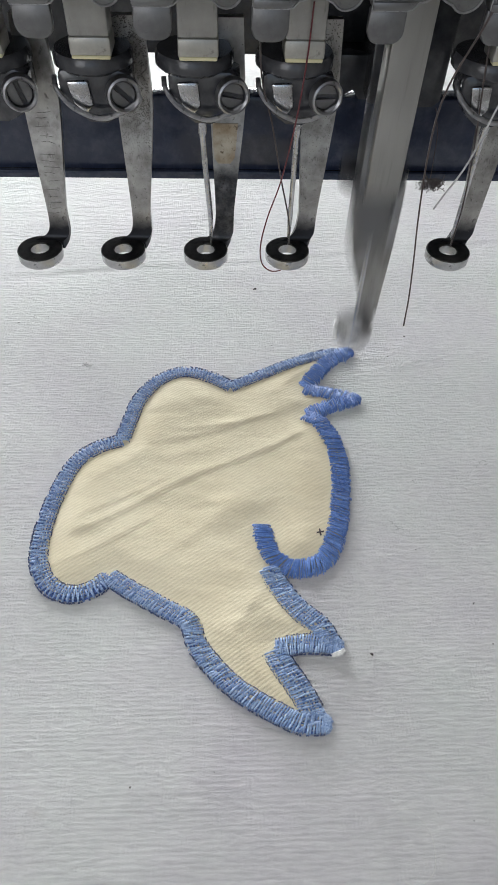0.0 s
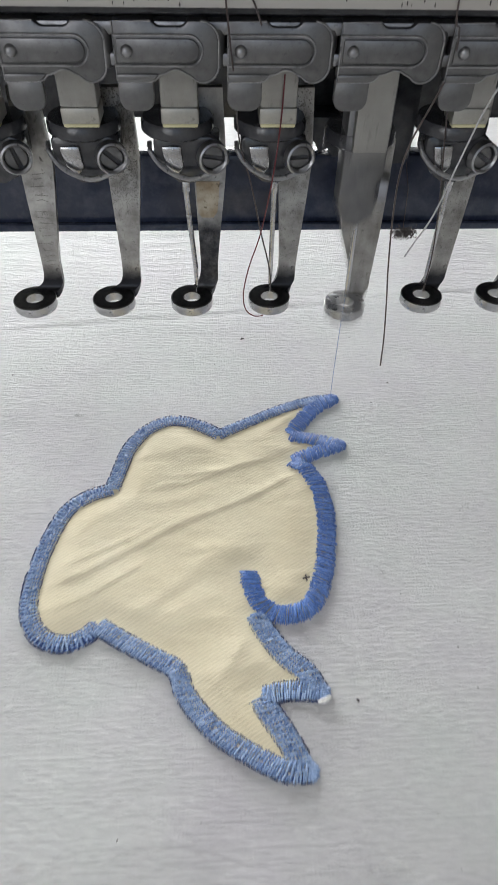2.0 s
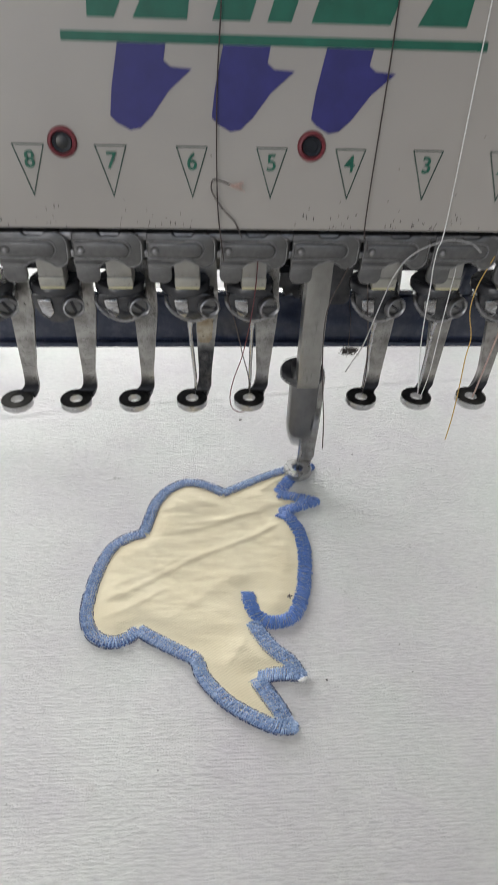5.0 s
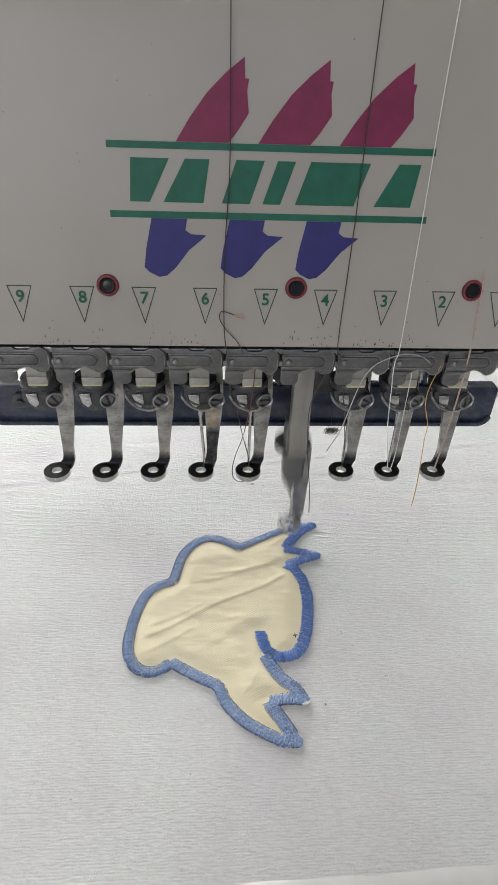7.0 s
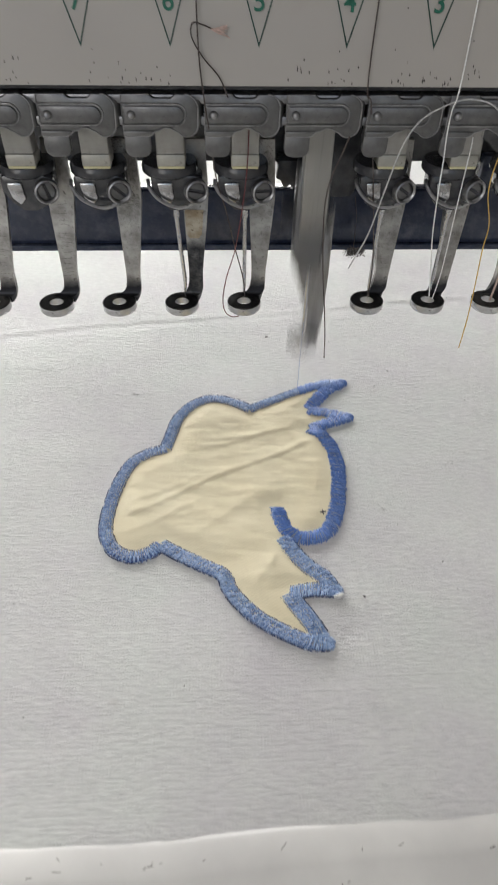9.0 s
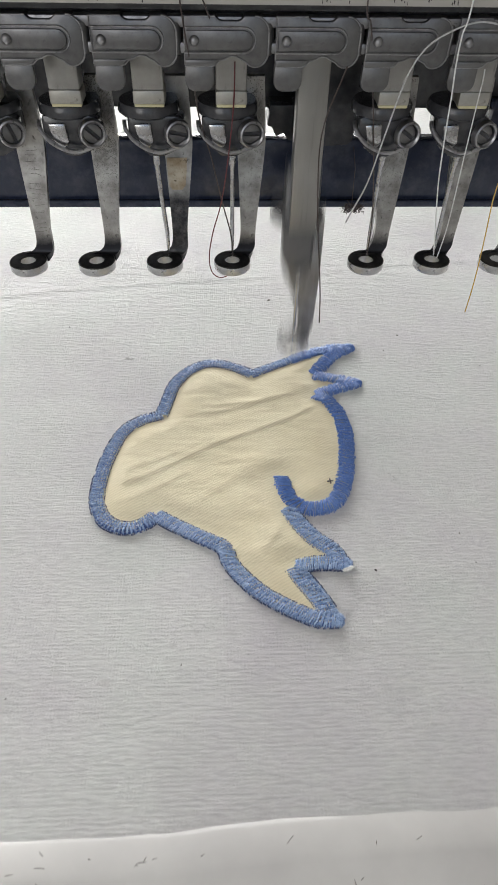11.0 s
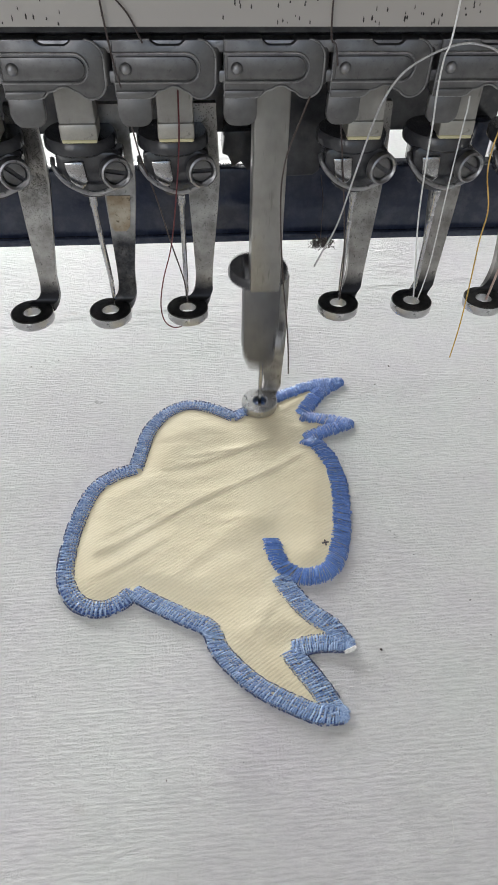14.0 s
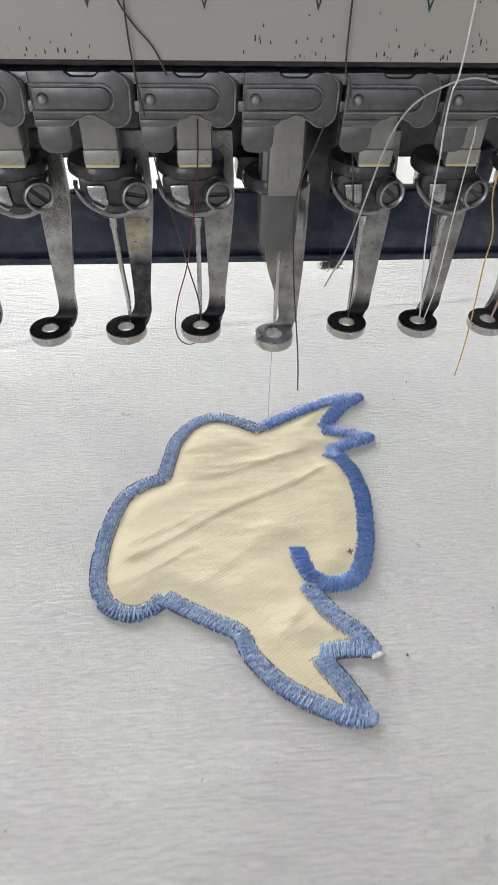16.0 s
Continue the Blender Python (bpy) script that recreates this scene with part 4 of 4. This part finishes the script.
def sew():
    rnd = random.Random(11)
    for r, wd, tp in zip(SATIN_RUNS, (0.305, 0.30, 0.30, 0.31), ((0, 1), (1, 1), (1, 1), (1, 1))):
        bm, dk = bmesh.new(), bmesh.new()
        satin(r, wd, 0.0138, rnd, bm, taper=tp)
        tagged(part("satin_border", bm, BLUE, cloth, "dense glossy blue satin stitching", 60), kind="stuff")
    # first, open zigzag pass; dark dashes at both edges stand for needle holes
    for k, r in enumerate([TOP_RUN] + FIRST_RUNS):
        if k in (4, 6):
            r = [(x - 0.05, y) for x, y in r]
        bm, dk, un = bmesh.new(), bmesh.new(), bmesh.new()
        open_pass(r, (0.225, 0.258, 0.262, 0.265, 0.31, 0.27, 0.30)[k], rnd, bm, dk, un, 1 if k < 3 else 2)
        tagged(part("underlay_stitches", un, UNDER, cloth, "dark blue underlay stitches", 60), kind="stuff")
        tagged(part("zigzag_border", bm, BLUE_PALE, cloth, "open pale blue zigzag stitching", 60), kind="stuff")
        tagged(part("edge_hole_dashes", dk, BLUE_DARK, cloth, "short dark blue dashes drawn for needle holes along the edge", 60), kind="stuff")
    # rounded, closely sewn tips
    for (cx, cy), aim, wd, first_pass in ((FIRST[25], -10, 0.27, 1), (FIRST[30], 0, 0.25, 1), (SATIN[12], 12, 0.29, 0), (SATIN[17], 30, 0.26, 0)):
        bm = bmesh.new()
        for i in range(40):
            a = radians(aim - 110 + 220 * i / 39 + rnd.uniform(-6, 6))
            l, k = wd / 2 * rnd.uniform(0.85, 1.05), rnd.uniform(-0.3, 0.4)
            stitch(bm, (cx + k * l * math.cos(a), cy + k * l * math.sin(a)), (cx + l * math.cos(a), cy + l * math.sin(a)), 0.0095, 0.012 if first_pass else 0.02, 0.030 if first_pass else 0.036)
        tagged(part("tip_stitches", bm, BLUE_PALE if first_pass else BLUE, cloth, "rounded tip of close blue stitches", 60), kind="stuff")
    # stitches that the working needle lays over the open pass
    L = along(TOP_RUN, 0.05)[1]
    N = 22
    laid = []
    for i in range(N):
        s0, s1 = L * i / N, L * (i + 1) / N
        seg = [q for q, t, s in along(TOP_RUN, 0.012)[0] if s0 - 0.012 <= s <= s1 + 0.012]
        bm = bmesh.new()
        satin([tuple(q) for q in seg], 0.285 if i > 1 else 0.22, 0.0138, rnd, bm, taper=(0, 0))
        ob = part("laid_satin", bm, BLUE, cloth, "fresh blue satin stitches laid by the needle", 60)
        tagged(ob, kind="stuff")
        laid.append((ob, np.mean(seg, axis=0)))
    return laid


def frame_bar():
    prof = [(-9.15, -0.02), (-9.26, 0.035), (-9.58, 0.11), (-9.68, 0.12), (-11.3, 0.11), (-11.55, 0.2), (-11.62, 0.0), (-11.62, -0.55), (-9.15, -0.55)]
    bm = bmesh.new()
    rows = []
    for x in np.linspace(-60, 60, 160):
        w = 0.05 * noise.noise(Vector((x * 0.4, 0, 5))) + 0.02 * noise.noise(Vector((x * 1.7, 0, 9)))
        w += max(-0.3, min(0.3, 0.035 * (x + 1.5))) - 0.12
        rows.append([bm.verts.new((x, y + (w if k < 4 else 0), z)) for k, (y, z) in enumerate(prof)])
    for a, b in zip(rows, rows[1:]):
        for k in range(len(prof)):
            j = (k + 1) % len(prof)
            bm.faces.new((a[k], b[k], b[j], a[j]))
    part("frame_bar", bm, FRAMEM, cloth, "white frame bar along the cloth's edge", 50)
    rnd = random.Random(21)
    bm = bmesh.new()
    for i in range(60):
        x, y = rnd.uniform(-8, 5), rnd.choice((rnd.gauss(-9.68, 0.05), rnd.uniform(-10.6, -9.7)))
        a = rnd.uniform(0, math.pi)
        l = rnd.uniform(0.02, 0.15)
        z = 0.13
        tube([(x, y, z), (x + l * math.cos(a) * 0.5, y + l * math.sin(a) * 0.5, z + 0.015), (x + l * math.cos(a), y + l * math.sin(a), z)], 0.004, 4, bm)
    tagged(part("thread_scraps", bm, T_DARK, cloth, "short dark thread scraps on the frame bar"), kind="stuff")


def specks():
    rnd = random.Random(31)
    bm = bmesh.new()
    spots = [(-1.5, 2.1, 0.035), (-3.3, -7.3, 0.02), (-0.21, -5.79, 0.03), (0.2, -5.75, 0.02), (-6.2, 1.0, 0.02), (1.4, 0.6, 0.02)] + [(rnd.uniform(-7, 4), rnd.uniform(-9, 4), rnd.uniform(0.006, 0.016)) for _ in range(70)]
    for x, y, r in spots:
        if -5.2 < x < 0.3 and -6.9 < y < 0.3 and (x, y) != (-0.21, -5.79):
            continue
        pts = [(x + rnd.uniform(-1, 1) * r, y + rnd.uniform(-1, 1) * r * 0.7, cloth_height(x, y) + 0.012) for _ in range(3)]
        tube(pts, r * 0.45, 5, bm)
    tagged(part("specks", bm, CHIP, cloth, "tiny dark specks of dirt"), kind="stuff")
    bm = bmesh.new()
    for cx, cy, n in ((-4.69, -0.21, 14), (0.45, -3.8, 6), (2.1, -2.6, 4), (-5.9, 1.2, 3)):
        for _ in range(n):
            x, y = cx + rnd.gauss(0, 0.05), cy + rnd.gauss(0, 0.035)
            a = rnd.uniform(0, 6.28)
            z = cloth_height(x, y) + 0.014
            tube([(x, y, z), (x + 0.04 * math.cos(a), y + 0.03 * math.sin(a), z + 0.012), (x + 0.07 * math.cos(a + 0.6), y + 0.05 * math.sin(a + 0.6), z)], 0.0045, 4, bm)
    tagged(part("fluff", bm, T_GREY, cloth, "grey fluff on the cloth"), kind="stuff")
    c = [(-0.35, -7.72), (-0.1, -7.62), (0.12, -7.85), (0.1, -8.2), (-0.1, -8.35), (-0.28, -8.3)]
    part("loose_thread", tube([(x, y, cloth_height(x, y) + 0.02) for x, y in (tuple(q) for q in spline(c, 6))], 0.0042, 5), T_WHITE, cloth, "curled white thread lying on the cloth")
    bm = bmesh.new()
    for dx, dy in ((0, 0.005), (0.008, -0.014), (0.014, -0.03)):
        tube([(x + dx, y + dy, cloth_height(x, y) + 0.07 - abs(u - 0.5) * 0.05) for x, y, u in ((-0.78, -5.80, 0), (-0.72, -5.79, 0.3), (-0.66, -5.77, 0.6), (-0.60, -5.72, 1))], [0.008, 0.019, 0.019, 0.008], 8, bm)
    part("bare_tip", bm, T_WHITE, cloth, "white cloth showing at a sewn tip")
    bm = bmesh.new()
    z = cloth_height(-0.74, -3.93) + 0.09 + patch_lift(-0.74, -3.93)
    for a in (10, 95):
        d = Vector((math.cos(radians(a)), math.sin(radians(a)), 0)) * 0.055
        tube([Vector((-0.74, -3.93, z)) - d, Vector((-0.74, -3.93, z + 0.005)), Vector((-0.74, -3.93, z)) + d], 0.014, 5, bm)
    part("cross_mark", bm, T_DARK, cloth, "small dark crossed stitch")


sheet()
patch()
LAID = sew()
frame_bar()
specks()

# ---- what moves ----
# cloth shift in centimetres, time by time
CLOTH_AT = [
    (0.0, -0.157, 0.137),
    (0.5, -0.220, 0.102),
    (1.0, -0.109, 0.035),
    (1.5, -0.080, -0.067),
    (2.0, -0.160, -0.093),
    (2.5, -0.064, -0.031),
    (3.0, -0.009, 0.022),
    (3.5, 0.002, -0.155),
    (4.0, 0.088, -0.134),
    (4.5, 0.107, 0.063),
    (5.0, 0.158, 0.146),
    (7.5, 0.636, 0.202),
    (8.0, 0.789, 0.056),
    (8.5, 0.876, -0.058),
    (9.0, 0.877, 0.120),
    (11.5, 1.201, 0.326),
    (12.0, 1.232, 0.408),
    (12.5, 1.468, 0.302),
    (13.0, 1.526, 0.288),
    (13.5, 1.578, 0.350),
    (14.0, 1.509, 0.595),
    (14.5, 1.666, 0.604),
    (15.0, 1.804, 0.466),
    (15.5, 1.864, 0.530),
    (16.0, 1.803, 0.650),
]
# how far down the working needle is: 0 up, 1 down
NEEDLE_AT = [(0.0, 0.7), (0.5, 1.0), (1.0, 0.06), (1.5, 0.9), (2.0, 0.06), (2.5, 1.0), (3.0, 0.82), (3.5, 0.1), (4.0, 0.6), (4.5, 0.5), (5.0, 1.0), (7.5, 0.75), (8.0, 0.03), (8.5, 1.0), (9.0, 0.4), (11.5, 0.93), (12.0, 0.85), (12.5, 0.03), (13.0, 1.0), (13.5, 0.7), (14.0, 1.0), (14.5, 0.6), (15.0, 0.72), (15.5, 1.0), (16.0, 0.1)]
STROKE = 2.24
ZIG = 0.11


def stitching():
    """The needle's phase on every film frame: 8 strokes a second."""
    keys, turns, last = [], 0, None
    for t, s in NEEDLE_AT:
        ph = math.pi if s >= 1 else math.acos(1 - 2 * s / 1.2)
        if last is not None:
            turns += round(8 * (t - last))
        last = t
        keys.append((t, ph + 2 * math.pi * turns))
    out = []
    for n in range(int(16 * FPS) + 1):
        t = n / FPS
        out.append((t, float(np.interp(t, [k[0] for k in keys], [k[1] for k in keys]))))
    return out, keys


def motions():
    ph, keys = stitching()
    unit = UNITS[4]
    x0 = unit.location.copy()
    walk(unit, [(t, Matrix.Translation((x0.x, x0.y, x0.z - STROKE / 100 * min(1, 0.6 - 0.6 * math.cos(a))))) for t, a in ph])
    walk(SEWING, [(t, Matrix.Translation((0, 0, -STROKE / 100 * min(1, 0.6 - 0.6 * math.cos(a))))) for t, a in ph])
    # the needle clamp plunges further than the foot
    walk(CLAMPS[4], [(t, Matrix.Translation((0, 0, -0.009 * min(1, 0.6 - 0.6 * math.cos(a - 1.15)) ** 2))) for t, a in ph])
    ts = [c[0] for c in CLOTH_AT]
    kp = dict((t, a) for t, a in keys)
    bx = [x - ZIG * 0.2 * math.sin(kp[t] / 2) for t, x, y in CLOTH_AT]
    by = [y - ZIG * math.sin(kp[t] / 2) for t, x, y in CLOTH_AT]
    rows = []
    for t, a in ph:
        x = float(np.interp(t, ts, bx)) + ZIG * 0.2 * math.sin(a / 2)
        y = float(np.interp(t, ts, by)) + ZIG * math.sin(a / 2)
        rows.append((t, Matrix.Translation((x / 100, y / 100, 0))))
    walk(cloth, rows)
    # the loose tail swings in beside the needle
    walk(TAIL, [(t, Matrix.Translation((x / 100, 0, 0))) for t, x in ((0, 0.27), (1.5, 0.25), (3.0, 0.2), (4.0, 0.08), (4.5, 0.0), (16, 0.0))])
    # each group of stitches comes up through the cloth when the needle reaches it
    tt = np.arange(0, 16.01, 0.1)
    nx = [-float(np.interp(t, ts, [c[1] for c in CLOTH_AT])) for t in tt]
    under, top = Matrix.Translation((0, 0, -0.004)), Matrix.Identity(4)
    for ob, c in LAID:
        when = next((float(t) for t, x in zip(tt, nx) if x <= c[0]), None)
        if when is None:
            walk(ob, [(0, under), (16, under)])
        elif when < 0.2:
            walk(ob, [(0, top), (16, top)])
        else:
            walk(ob, [(0, under), (when - 0.1, under), (when, top), (16, top)])


motions()
